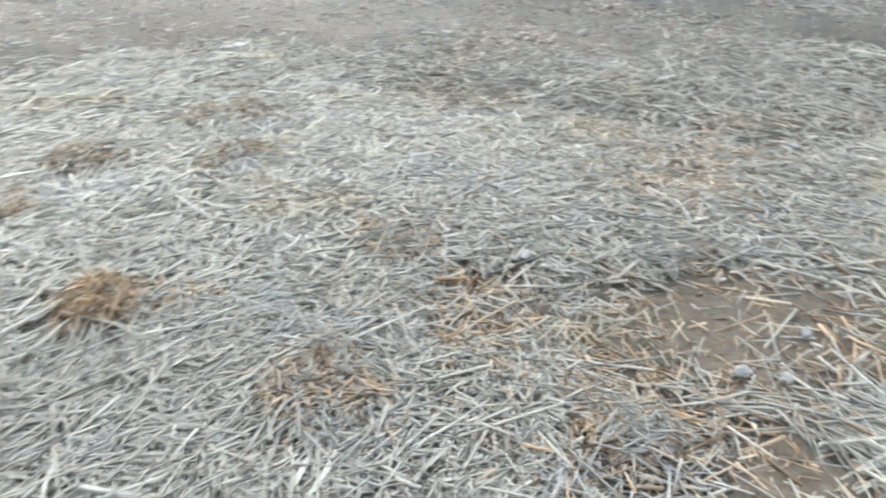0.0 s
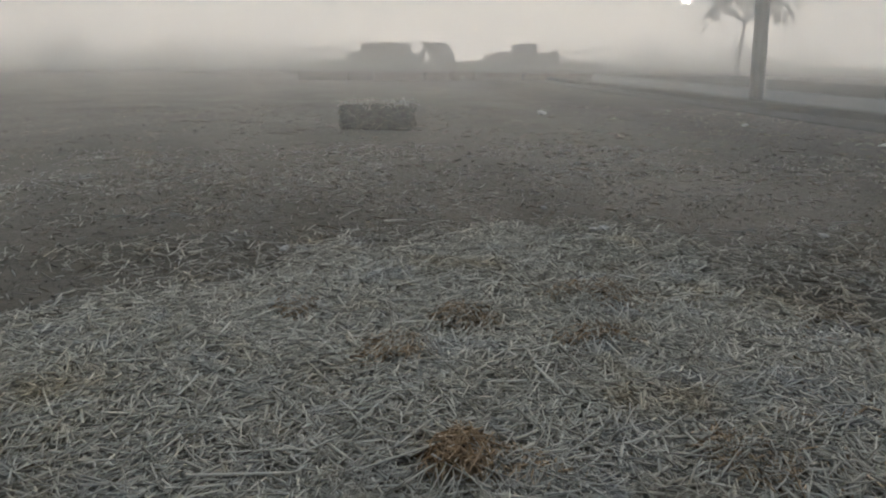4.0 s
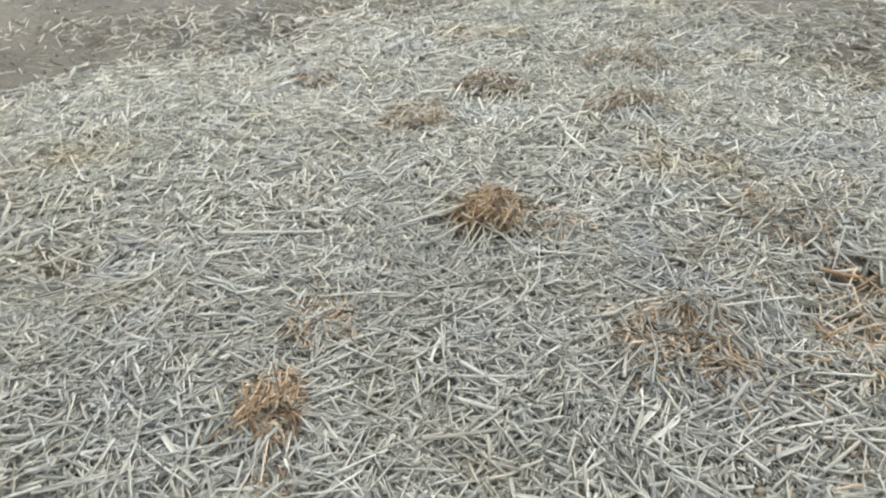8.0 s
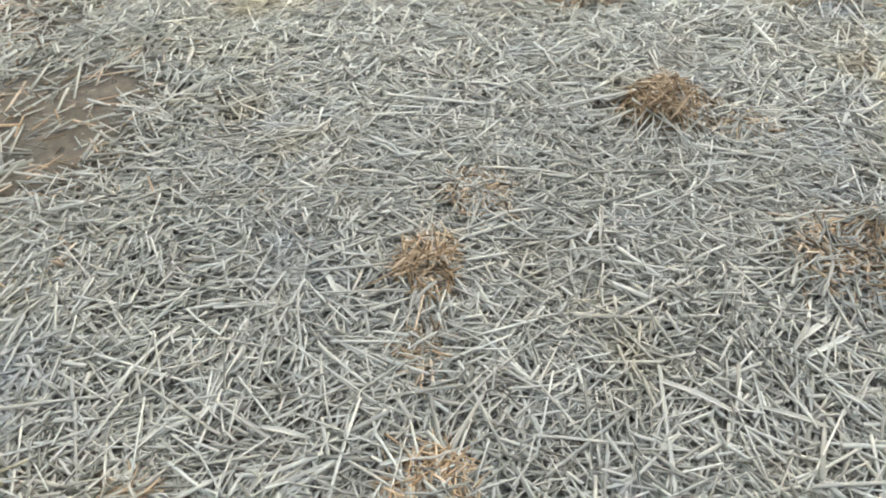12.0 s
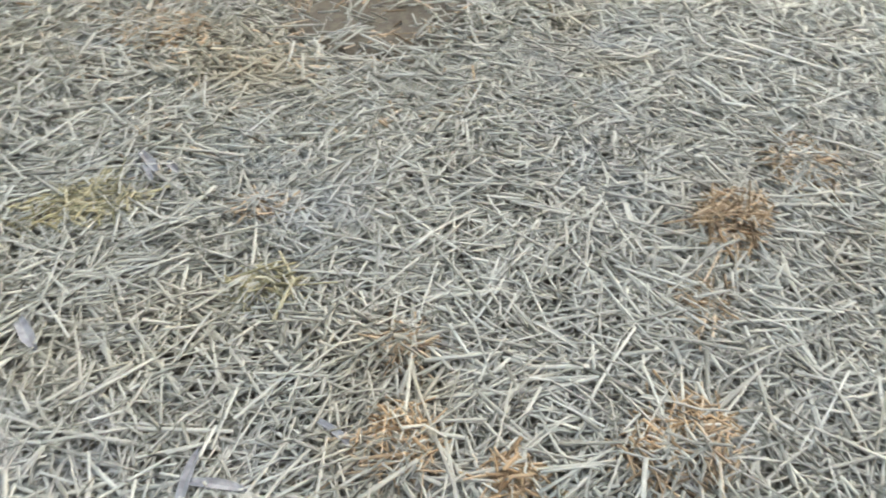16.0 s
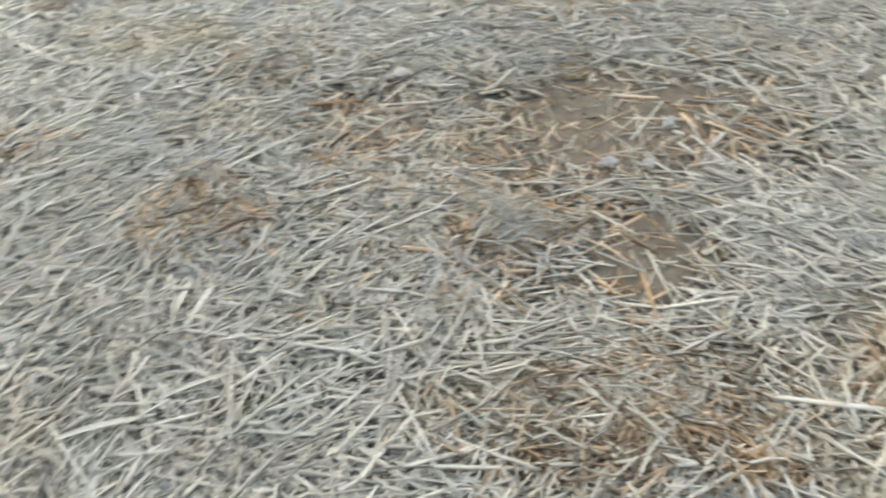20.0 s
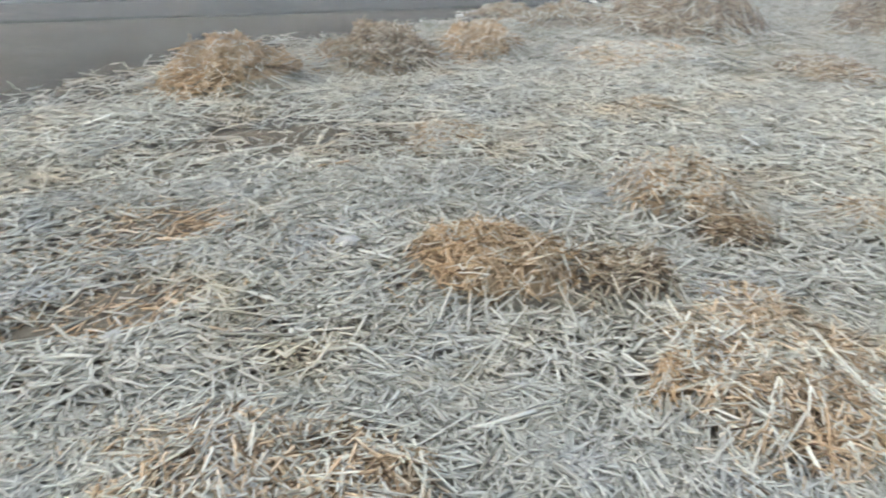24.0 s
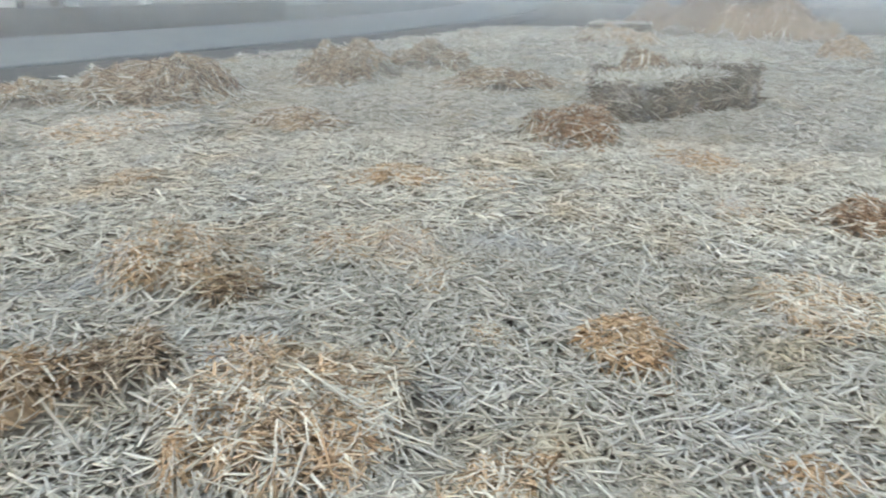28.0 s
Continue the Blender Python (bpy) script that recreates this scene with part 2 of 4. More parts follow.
metal_grey = plain_material("galvanised_metal", (0.3, 0.3, 0.3), (0.4, 0.4, 0.4), 20.0, 0.5)


# ---- helpers for meshes ----
def vnoise(x, y, size, seed):
    """Smooth noise from -1 to 1 with features of the given size in metres."""
    table = np.random.RandomState(seed).uniform(-1, 1, (256, 256))
    u, v = np.asarray(x) / size + 137.3, np.asarray(y) / size + 71.9
    i, j = np.floor(u).astype(int), np.floor(v).astype(int)
    a, b = u - i, v - j
    a, b = a * a * (3 - 2 * a), b * b * (3 - 2 * b)
    t = lambda p, q: table[p % 256, q % 256]  # noqa: E731
    return (t(i, j) * (1 - a) + t(i + 1, j) * a) * (1 - b) + (t(i, j + 1) * (1 - a) + t(i + 1, j + 1) * a) * b


def raw_mesh(name, verts, quads, mat, smooth=False):
    me = bpy.data.meshes.new(name)
    me.vertices.add(len(verts))
    me.vertices.foreach_set("co", np.asarray(verts, np.float32).ravel())
    quads = np.asarray(quads, np.int32)
    k = quads.shape[1]
    me.loops.add(quads.size)
    me.loops.foreach_set("vertex_index", quads.ravel())
    me.polygons.add(len(quads))
    me.polygons.foreach_set("loop_start", np.arange(0, quads.size, k, dtype=np.int32))
    me.polygons.foreach_set("use_smooth", np.full(len(quads), smooth))
    me.update(calc_edges=True)
    me.materials.append(mat)
    return me


def part(name, bm, mat, parent=None, label="", smooth=False):
    """Links a bmesh as one mesh object under a thing or a part."""
    me = bpy.data.meshes.new(name)
    bm.normal_update()
    bm.to_mesh(me)
    bm.free()
    for f in me.polygons:
        f.use_smooth = smooth
    me.materials.append(mat)
    ob = new(name, me)
    ob.parent = parent
    return tagged(ob, label)


def empty(name, m, label, category, group="", kind=""):
    ob = new(name)
    ob.empty_display_size = 0.1
    ob.matrix_basis = m
    return tagged(ob, label, category, group, kind)


def box(size, at=(0, 0, 0), bevel=0.01, segments=1):
    bm = bmesh.new()
    bmesh.ops.create_cube(bm, size=1)
    bmesh.ops.scale(bm, vec=size, verts=bm.verts)
    if bevel:
        bmesh.ops.bevel(bm, geom=bm.edges[:], offset=bevel, segments=segments, affect="EDGES")
    bmesh.ops.translate(bm, vec=at, verts=bm.verts)
    return bm


def tube(low, high, r0, r1, sides=10):
    bm = bmesh.new()
    low, high = Vector(low), Vector(high)
    bmesh.ops.create_cone(bm, cap_ends=True, segments=sides, radius1=r0, radius2=r1, depth=(high - low).length)
    turn = (high - low).to_track_quat("Z", "Y").to_matrix().to_4x4()
    bmesh.ops.transform(bm, matrix=Matrix.Translation((low + high) / 2) @ turn, verts=bm.verts)
    return bm


# ---- the lie of the land ----
SOIL_Z = -0.035
# heaps: x, y, radius along, radius across, turn in degrees, height, look
HEAPS = [
    (0.24, 1.69, 0.088, 0.1, 174, 0.1, "gold"), (0.38, 1.67, 0.13, 0.07, 160, 0.02, "tan"), (-0.275, 1.065, 0.066, 0.085, 174, 0.05, "gold"), (-0.2, 1.32, 0.087, 0.058, 174, 0.02, "tan"),
    (0.56, 1.17, 0.151, 0.128, 174, 0.04, "tan"), (0.61, 1.24, 0.072, 0.046, 174, 0.03, "tan"), (0.43, 2.72, 0.131, 0.114, 174, 0.065, "tan"), (0.86, 2.45, 0.136, 0.088, 174, 0.05, "tan"),
    (1.06, 2.95, 0.207, 0.129, 174, 0.055, "tan"), (0.12, 2.46, 0.103, 0.128, 174, 0.045, "tan"), (-0.26, 2.95, 0.091, 0.098, 174, 0.035, "tan"), (1.01, 1.62, 0.101, 0.131, 174, 0.03, "tan"),
    (-0.21, 0.65, 0.063, 0.028, 4, 0.03, "gold"), (-0.18, 1.29, 0.061, 0.045, 4, 0.015, "tan"), (-0.26, 0.86, 0.034, 0.044, 4, 0.01, "tan"), (-0.64, 0.55, 0.024, 0.032, 30, 0.03, "tan"),
    (-0.22, 0.58, 0.085, 0.053, 30, 0.04, "tan"), (-0.56, 0.4, 0.053, 0.065, 30, 0.025, "tan"), (-0.91, 0.54, 0.067, 0.039, 30, 0.015, "olive"), (-1.35, 0.53, 0.103, 0.064, 30, 0.015, "olive"),
    (-1.05, 0.69, 0.044, 0.025, 30, 0.012, "tan"), (-1.75, 1.1, 0.124, 0.089, 30, 0.02, "tan"), (-0.4, 0.44, 0.04, 0.032, 30, 0.02, "gold"), (0.79, 0.24, 0.24, 0.17, 135, 0.03, "umber"),
    (0.8, 0.09, 0.046, 0.027, 135, 0.025, "gold"), (1.01, 0.75, 0.1, 0.077, 135, 0.02, "tan"), (1, 0.72, 0.084, 0.109, 151, 0.02, "tan"), (0.6, 1.26, 0.046, 0.054, 151, 0.02, "tan"),
    (0.81, 0.27, 0.083, 0.097, 151, 0.03, "tan"), (1.24, -0.2, 0.34, 0.223, 94, 0.085, "tan"), (1.23, -0.1, 0.069, 0.07, 94, 0.03, "gold"), (1.2, -0.41, 0.101, 0.103, 94, 0.045, "gold"),
    (1.43, -0.25, 0.065, 0.084, 94, 0.02, "tan"), (3.41, -1.34, 0.125, 0.162, 94, 0.03, "gold"), (1.99, -0.99, 0.262, 0.205, 46, 0.15, "gold"), (1.83, -1.32, 0.155, 0.148, 46, 0.09, "umber"),
    (2.34, -1.88, 0.227, 0.296, 46, 0.14, "tan"), (2, -1.84, 0.144, 0.157, 46, 0.06, "umber"), (1.27, -1.4, 0.316, 0.286, 46, 0.11, "tan"), (1.58, -1.57, 0.136, 0.098, 46, 0.04, "gold"),
    (1.32, -1.1, 0.051, 0.066, 46, 0.04, "gold"), (1.26, -1.58, 0.105, 0.113, 46, 0.035, "gold"), (1.89, -2.34, 0.102, 0.117, 46, 0.05, "gold"), (1.7, -2.49, 0.126, 0.164, 46, 0.055, "tan"),
    (1.42, -2.25, 0.071, 0.092, 46, 0.03, "tan"), (0.7, -2.2, 0.132, 0.172, 46, 0.08, "gold"), (1.07, -2.05, 0.053, 0.069, 46, 0.02, "tan"), (0.74, -1.45, 0.137, 0.093, 46, 0.05, "tan"),
    (2.36, -3.39, 0.188, 0.202, 46, 0.03, "gold"), (3.34, -1.33, 0.138, 0.174, 46, 0.03, "tan"), (0.22, -2.79, 0.192, 0.25, 31, 0.06, "tan"), (0.11, -3.93, 0.173, 0.225, 31, 0.09, "brown"),
    (1.05, -4.7, 0.184, 0.239, 31, 0.03, "gold"), (0.67, -3.8, 0.102, 0.133, 31, 0.02, "tan"), (1.91, -3.55, 0.137, 0.177, 31, 0.025, "tan"), (0.16, -1.81, 0.086, 0.085, 31, 0.03, "gold"),
    (0.72, -1.48, 0.103, 0.068, 31, 0.03, "gold"), (1.97, -4.99, 0.348, 0.349, 31, 0.24, "brown"), (5.98, -4.69, 0.677, 0.88, 31, 0.34, "umber"), (5.42, -6.71, 0.551, 0.717, 31, 0.38, "umber"),
    (5.16, -8.09, 0.503, 0.654, 31, 0.26, "umber"), (3.66, -7.21, 0.547, 0.711, 31, 0.16, "umber"), (6.4, -3.69, 0.315, 0.41, 31, 0.1, "umber"), (4.83, -3.4, 0.386, 0.501, 31, 0.05, "tan"),
    (4.86, -0.5, 0.4, 0.42, 64, 0.22, "gold"), (5.42, -2.4, 0.309, 0.401, 50, 0.2, "gold"), (5.09, -1.48, 0.39, 0.48, 50, 0.24, "umber"), (6.41, -3.7, 0.301, 0.391, 50, 0.12, "umber"), (7.22, -3.43, 0.249, 0.323, 50, 0.12, "umber"),
    (3.55, -2.63, 0.118, 0.153, 50, 0.04, "tan"), (3.99, -4.39, 0.319, 0.392, 50, 0.06, "umber"), (2.32, -3.35, 0.186, 0.168, 50, 0.03, "gold"), (0.72, -12.93, 0.357, 0.464, 31, 0.3, "gold"),
    (2.35, -8.1, 0.556, 0.722, 31, 0.3, "tan"), (4.57, -13.7, 0.71, 0.924, 35, 0.3, "tan"), (2.9, 0.9, 0.178, 0.2, 94, 0.02, "tan"), (1.49, -0.15, 0.222, 0.1, 64, 0.04, "tan"),
    (1.79, -2.42, 0.26, 0.23, 64, 0.05, "tan"), (1.98, -6.72, 0.55, 0.36, 66, 0.46, "umber"), (3.4, -17.5, 2.6, 1.2, 150, 1.1, "brown"),
]
# bare or thinly covered places: x, y, radius along, radius across, turn, how bare
BARE = [
    (-1.3, 1.58, 0.42, 0.5, 4, 0.88), (-1.98, 1.6, 0.27, 0.29, 14, 0.6), (-1.78, 1.12, 0.18, 0.2, 30, 0.6), (1.03, 1.22, 0.23, 0.19, 152, 0.78), (1.4, 0.9, 0.44, 0.28, 152, 0.8),
    (1.06, 0.74, 0.16, 0.19, 152, 0.75), (1.16, 0.52, 0.15, 0.13, 151, 0.8), (1.64, 0.74, 0.45, 0.52, 94, 0.84), (2.11, 0.1, 0.34, 0.17, 94, 0.92), (2.7, -0.07, 0.25, 0.23, 94, 0.8),
    (1.14, 0.42, 0.18, 0.19, 94, 0.85), (3.62, -0.44, 0.6, 0.36, 94, 0.6), (2.6, 0.1, 0.42, 0.36, 64, 0.5), (6.3, 0.95, 2.4, 1.5, -18, 1.0), (-1.9, 2.3, 0.6, 0.5, 20, 0.7), (2.3, 1.5, 0.5, 0.35, 20, 0.4), (0.82, 0.25, 0.28, 0.2, 135, 0.45), (3.5, -0.95, 0.8, 0.5, 60, 0.5), (4.6, 0.1, 0.7, 0.4, 60, 0.5),
]
# thin straw on the bare soil: x, y, radius along, radius across, turn, how thick
DRIFTS = [(3.67, 8.8, 0.45, 0.3, -12, 0.6), (3.1, 5.73, 0.95, 0.22, -32, 0.6), (3.67, 13.1, 0.5, 0.4, -9, 0.4), (-1.33, 4.1, 0.9, 0.3, 10, 0.13), (-1.6, 5.3, 1.2, 0.5, 10, 0.1), (6.6, 8.1, 0.5, 0.25, -20, 0.4), (2.5, 12.5, 1.6, 0.3, 0, 0.2)]


def spot(x, y, cx, cy, ra, rb, turn):
    """1 at the middle of an ellipse, 0 at its rim and outside."""
    c, s = math.cos(radians(turn)), math.sin(radians(turn))
    u, v = ((x - cx) * c + (y - cy) * s) / ra, (-(x - cx) * s + (y - cy) * c) / rb
    return np.clip(1 - u * u - v * v, 0, 1)


def road_edge(y):
    """x of the road's near edge."""
    return 9.15 + 0.0075 * np.maximum(0, -(np.asarray(y, float) + 6)) ** 2


def cover(x, y):
    """How thickly straw covers the ground, 0 to 1."""
    x, y = np.asarray(x, float), np.asarray(y, float)
    wob = 0.22 * vnoise(x, y, 0.5, 3) + 0.1 * vnoise(x, y, 0.17, 4)
    back = 4.18 - 0.195 * np.maximum(1.25 - x, 0) ** 2 + wob
    far = 1 / (1 + np.exp(-(back - y) / 0.11))
    limit = np.minimum(road_edge(y) - 1.2, 5.6 - 0.42 * np.minimum(y, 0))
    east = 1 / (1 + np.exp(-(limit + 0.8 * wob - x) / 0.1))
    right = 1 / (1 + np.exp((x - 1.68 - 0.6 * wob - np.maximum(0, 3.0 - y) * 0.75 - np.maximum(0, 1.4 - y) * 1.8) / 0.17))
    thin = 0.1 + 0.2 / (1 + np.exp(-(2.7 - y) / 0.15))
    d = far * east * np.maximum(right, thin * far)
    west = 1 / (1 + np.exp(-(x + 2.5 + 0.8 * wob - np.clip(-y - 1.5, 0, 1.3)) / 0.12))
    d = d * west * (0.88 + 0.12 * vnoise(x, y, 0.35, 6))
    for cx, cy, ra, rb, turn, bare in BARE:
        d = d * (1 - bare * np.clip(1.6 * spot(x + 0.5 * wob, y + 0.4 * wob, cx, cy, ra, rb, turn), 0, 1))
    for cx, cy, ra, rb, turn, thick in DRIFTS:
        d = np.maximum(d, thick * spot(x + 0.8 * wob, y + 0.5 * wob, cx, cy, ra, rb, turn))
    return np.clip(d, 0, 1)


def rise(x, y):
    """Height of the straw's surface."""
    x, y = np.atleast_1d(np.asarray(x, float)), np.atleast_1d(np.asarray(y, float))
    d = cover(x, y)
    rough = np.where(y < 0, 1.7, 1.0)
    z = SOIL_Z + d * (0.026 + rough * (0.011 * vnoise(x, y, 0.55, 11) + 0.009 * vnoise(x, y, 0.16, 12)))
    z = z + 0.008 * vnoise(x, y, 0.9, 13)
    for cx, cy, ra, rb, turn, h, _ in HEAPS:
        reach = 1.2 * max(ra, rb)
        near = (np.abs(x - cx) < reach) & (np.abs(y - cy) < reach)
        if near.any():
            u, v = x[near], y[near]
            lump = 0.8 + (0.5 if ra > 0.13 else 0.15) * vnoise(u, v, 0.07 + 0.18 * ra, 14) + 0.22 * vnoise(u, v, 0.05 + 0.05 * ra, 15)
            z[near] += h * 0.7 * lump * spot(u, v, cx, cy, ra * 1.1, rb * 1.1, turn) ** 0.6
    return z


# ---- ground, road, verge ----
def warp(n, near, reach):
    u = np.linspace(-1, 1, n)
    return near * u + np.sign(u) * (reach - near) * np.abs(u) ** 7


def ground_sheet():
    xs, ys = warp(240, 14, 900), warp(240, 14, 900)
    x, y = np.meshgrid(xs, ys)
    fade = np.exp(-((np.hypot(x, y) / 30) ** 2))
    z = SOIL_Z - 0.004 + fade * (0.008 * vnoise(x, y, 0.9, 13) + 0.007 * vnoise(x, y, 0.35, 21) + 0.004 * vnoise(x, y, 0.16, 22))
    under = (x > road_edge(y) - 0.1) & (x < road_edge(y) + 4.5)
    z = np.where(under, SOIL_Z - 0.03, z)
    n = len(xs)
    k = np.arange(n * n).reshape(n, n)
    quads = np.stack([k[:-1, :-1], k[:-1, 1:], k[1:, 1:], k[1:, :-1]], -1).reshape(-1, 4)
    ob = new("ground", raw_mesh("ground", np.stack([x, y, z], -1).reshape(-1, 3), quads, soil, True))
    return tagged(ob, "bare damp brown soil scattered with chaff", "ground", kind="structure")


ground_sheet()


def strip(name, inner, outer, top, bottom, mat, label, y0=-70.0, y1=140.0):
    """A long slab that follows the road's bend between two offsets from its near edge."""
    ys = np.linspace(y0, y1, 120)
    rows = []
    for y in ys:
        e = float(road_edge(y))
        rows.append([(e + inner, y, bottom), (e + inner, y, top - 0.015), (e + inner + 0.03, y, top), (e + outer - 0.03, y, top), (e + outer, y, top - 0.015), (e + outer, y, bottom)])
    verts = np.array(rows).reshape(-1, 3)
    k = np.arange(len(verts)).reshape(len(ys), 6)
    quads = np.stack([k[:-1, :-1], k[:-1, 1:], k[1:, 1:], k[1:, :-1]], -1).reshape(-1, 4)
    ob = new(name, raw_mesh(name, verts, quads, mat))
    return tagged(ob, label, "road", kind="structure")


strip("verge", -1.3, 0.0, SOIL_Z + 0.022, -0.1, verge_soil, "strip of bare dark damp soil beside the road")
strip("road", 0.0, 4.4, 0.02, -0.12, road_grey, "pale grey worn concrete village road in fog")

# ---- straw lying over the ground ----
rng = np.random.RandomState(5)


def stalks(px, py, pz, turn, length, width, bend, rings=3, sides=4, follow=None, lift=0.0, flat=0.85):
    """Many stalks as one set of vertices and quads: prisms of few sides, bent a little, lying along the surface."""
    n = len(px)
    s = np.linspace(-0.5, 0.5, rings)
    cx, sy = np.cos(turn), np.sin(turn)
    off = bend[:, None] * (s[None] ** 2 - 0.125) * length[:, None]
    x = px[:, None] + cx[:, None] * s * length[:, None] - sy[:, None] * off
    y = py[:, None] + sy[:, None] * s * length[:, None] + cx[:, None] * off
    z = (follow(x, y) if follow else 0.0) + pz[:, None] + s[None] * lift * np.ones((n, 1))
    ang = np.arange(sides) * 2 * np.pi / sides + np.pi / sides
    across, up = np.cos(ang), np.sin(ang)
    taper = 1 - 0.12 * (s + 0.5)
    w = width[:, None, None] * taper[None, :, None] * 0.7
    vx = x[..., None] - sy[:, None, None] * across * w
    vy = y[..., None] + cx[:, None, None] * across * w
    vz = z[..., None] + up * w * flat
    verts = np.stack([vx, vy, vz], -1).reshape(-1, 3)
    k = np.arange(n * rings * sides).reshape(n, rings, sides)
    roll = np.roll(k, -1, 2)
    quads = np.stack([k[:, :-1], roll[:, :-1], roll[:, 1:], k[:, 1:]], -1).reshape(-1, 4)
    if sides == 4:
        quads = np.concatenate([quads, k[:, 0, ::-1], k[:, -1]])
    return verts, quads


def scatter(count, r0, r1, a0, a1):
    """Random places in a ring sector round the middle: headings in degrees to the left of +y."""
    r = np.sqrt(rng.uniform(r0 * r0, r1 * r1, count))
    a = np.radians(rng.uniform(a0, a1, count))
    return -r * np.sin(a), r * np.cos(a)


def straw_layer(name, mat, count, r0, r1, a0, a1, size, wide, rings, sides, floor=0.0, deep=(-0.012, 0.012), label=""):
    x, y = scatter(count, r0, r1, a0, a1)
    drift = np.clip(0.42 + 0.7 * vnoise(x, y, 0.8, 41) + 0.4 * vnoise(x, y, 0.25, 42), 0, 1)
    keep = rng.uniform(0, 1, count) < (np.maximum(0.15, floor * drift) * np.clip(1.15 - cover(x, y), 0.1, 1) if floor else cover(x, y))
    keep &= x < road_edge(y) - 0.25
    for cx, cy, ra, rb, tilt, h, _ in HEAPS:
        if h > 0.055:
            keep &= (spot(x, y, cx, cy, ra * 1.05 + 0.02, rb * 1.05 + 0.02, tilt) < 0.02) | (rng.uniform(0, 1, count) < (0.12 if h < 0.7 * rb else 0.0))
    x, y = x[keep], y[keep]
    n = len(x)
    lean = vnoise(x, y, 0.4, 31) * 2.5
    turn = np.where(rng.uniform(0, 1, n) < 0.15, lean + rng.normal(0, 0.5, n), rng.uniform(0, np.pi, n))
    length = np.clip(size * rng.lognormal(0, 0.5, n), 0.3 * size, 3.0 * size)
    width = wide * np.clip(rng.lognormal(0, 0.32, n), 0.45, 2.2)
    pz = rng.uniform(deep[0], deep[1], n)
    verts, quads = stalks(x, y, pz, turn, length, width, rng.normal(0, 0.16, n), rings, sides, rise, rng.normal(0, 0.016 if r1 < 2 or floor else 0.3 * size, (n, 1)))
    ob = new(name, raw_mesh(name, verts, quads, mat, True))
    return tagged(ob, label, "straw", kind="stuff")


def straw_bed():
    """The matted layer below the loose stalks."""
    xs, ys = np.arange(-3.2, 8.6, 0.05), np.arange(-17.0, 5.2, 0.08)
    x, y = np.meshgrid(xs, ys)
    d = cover(x, y)
    z = rise(x, y) - 0.010 - 0.012 * (d < 0.2) - 0.012 * (1 - d)
    k = np.arange(x.size).reshape(x.shape)
    quads = np.stack([k[:-1, :-1], k[:-1, 1:], k[1:, 1:], k[1:, :-1]], -1).reshape(-1, 4)
    thick = np.minimum.reduce([d.ravel()[quads[:, i]] for i in range(4)])
    quads = quads[thick > 0.12]
    used, quads = np.unique(quads, return_inverse=True)
    verts = np.stack([x, y, z], -1).reshape(-1, 3)[used]
    ob = new("straw_bed", raw_mesh("straw_bed", verts, quads.reshape(-1, 4), matted, True))
    return tagged(ob, "matted layer of grey straw on soil, darkened as gap shade", "straw", kind="stuff")


straw_bed()
def chaff_layer():
    """Trodden brown chaff where the straw lies thin."""
    xs, ys = np.arange(-3.2, 5.2, 0.05), np.arange(-1.4, 4.6, 0.05)
    x, y = np.meshgrid(xs, ys)
    d = cover(x, y)
    z = np.maximum(rise(x, y) - 0.010, SOIL_Z + 0.008 * vnoise(x, y, 0.9, 13) + 0.007 * vnoise(x, y, 0.35, 21) + 0.002) + 0.004 * vnoise(x, y, 0.12, 24)
    worn = np.maximum.reduce([spot(x, y, *row[:5]) * row[5] for row in BARE if row[0] < 4]) + 0.15 * vnoise(x, y, 0.2, 25)
    z = z - 0.04 * np.clip((0.42 - worn) / 0.34, 0, 1)
    k = np.arange(x.size).reshape(x.shape)
    quads = np.stack([k[:-1, :-1], k[:-1, 1:], k[1:, 1:], k[1:, :-1]], -1).reshape(-1, 4)
    quads = quads[(worn.ravel()[quads].mean(1) > 0.06)]
    used, quads = np.unique(quads, return_inverse=True)
    verts = np.stack([x, y, z], -1).reshape(-1, 3)[used]
    ob = new("chaff_layer", raw_mesh("chaff_layer", verts, quads.reshape(-1, 4), chaff_brown, True))
    return tagged(ob, "trodden tan brown chaff between straw and soil", "chaff", kind="stuff")


chaff_layer()
NEAR = "weathered pale grey straw stalks strewn thickly on ground"
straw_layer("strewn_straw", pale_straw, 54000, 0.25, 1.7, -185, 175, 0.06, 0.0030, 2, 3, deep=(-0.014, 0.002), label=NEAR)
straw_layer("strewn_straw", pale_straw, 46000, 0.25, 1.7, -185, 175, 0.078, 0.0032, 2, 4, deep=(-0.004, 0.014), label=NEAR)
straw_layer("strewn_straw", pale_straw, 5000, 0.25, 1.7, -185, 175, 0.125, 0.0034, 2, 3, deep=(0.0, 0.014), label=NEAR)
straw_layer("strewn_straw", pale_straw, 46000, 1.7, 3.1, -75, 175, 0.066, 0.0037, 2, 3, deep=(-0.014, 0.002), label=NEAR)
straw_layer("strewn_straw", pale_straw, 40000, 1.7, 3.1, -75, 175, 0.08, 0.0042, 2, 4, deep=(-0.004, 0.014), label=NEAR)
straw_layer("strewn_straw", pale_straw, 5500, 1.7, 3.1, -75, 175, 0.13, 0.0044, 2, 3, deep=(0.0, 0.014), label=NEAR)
THICK = "stout pale straw stalk pieces strewn thickly on ground"
straw_layer("strewn_straw", pale_straw, 6000, 0.6, 1.7, -185, -70, 0.075, 0.0036, 2, 4, deep=(0.0, 0.018), label=THICK)
# darker stalks at the bottom: shade between the upper ones put into colour
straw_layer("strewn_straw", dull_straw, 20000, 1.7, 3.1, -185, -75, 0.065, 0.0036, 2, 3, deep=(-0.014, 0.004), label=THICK)
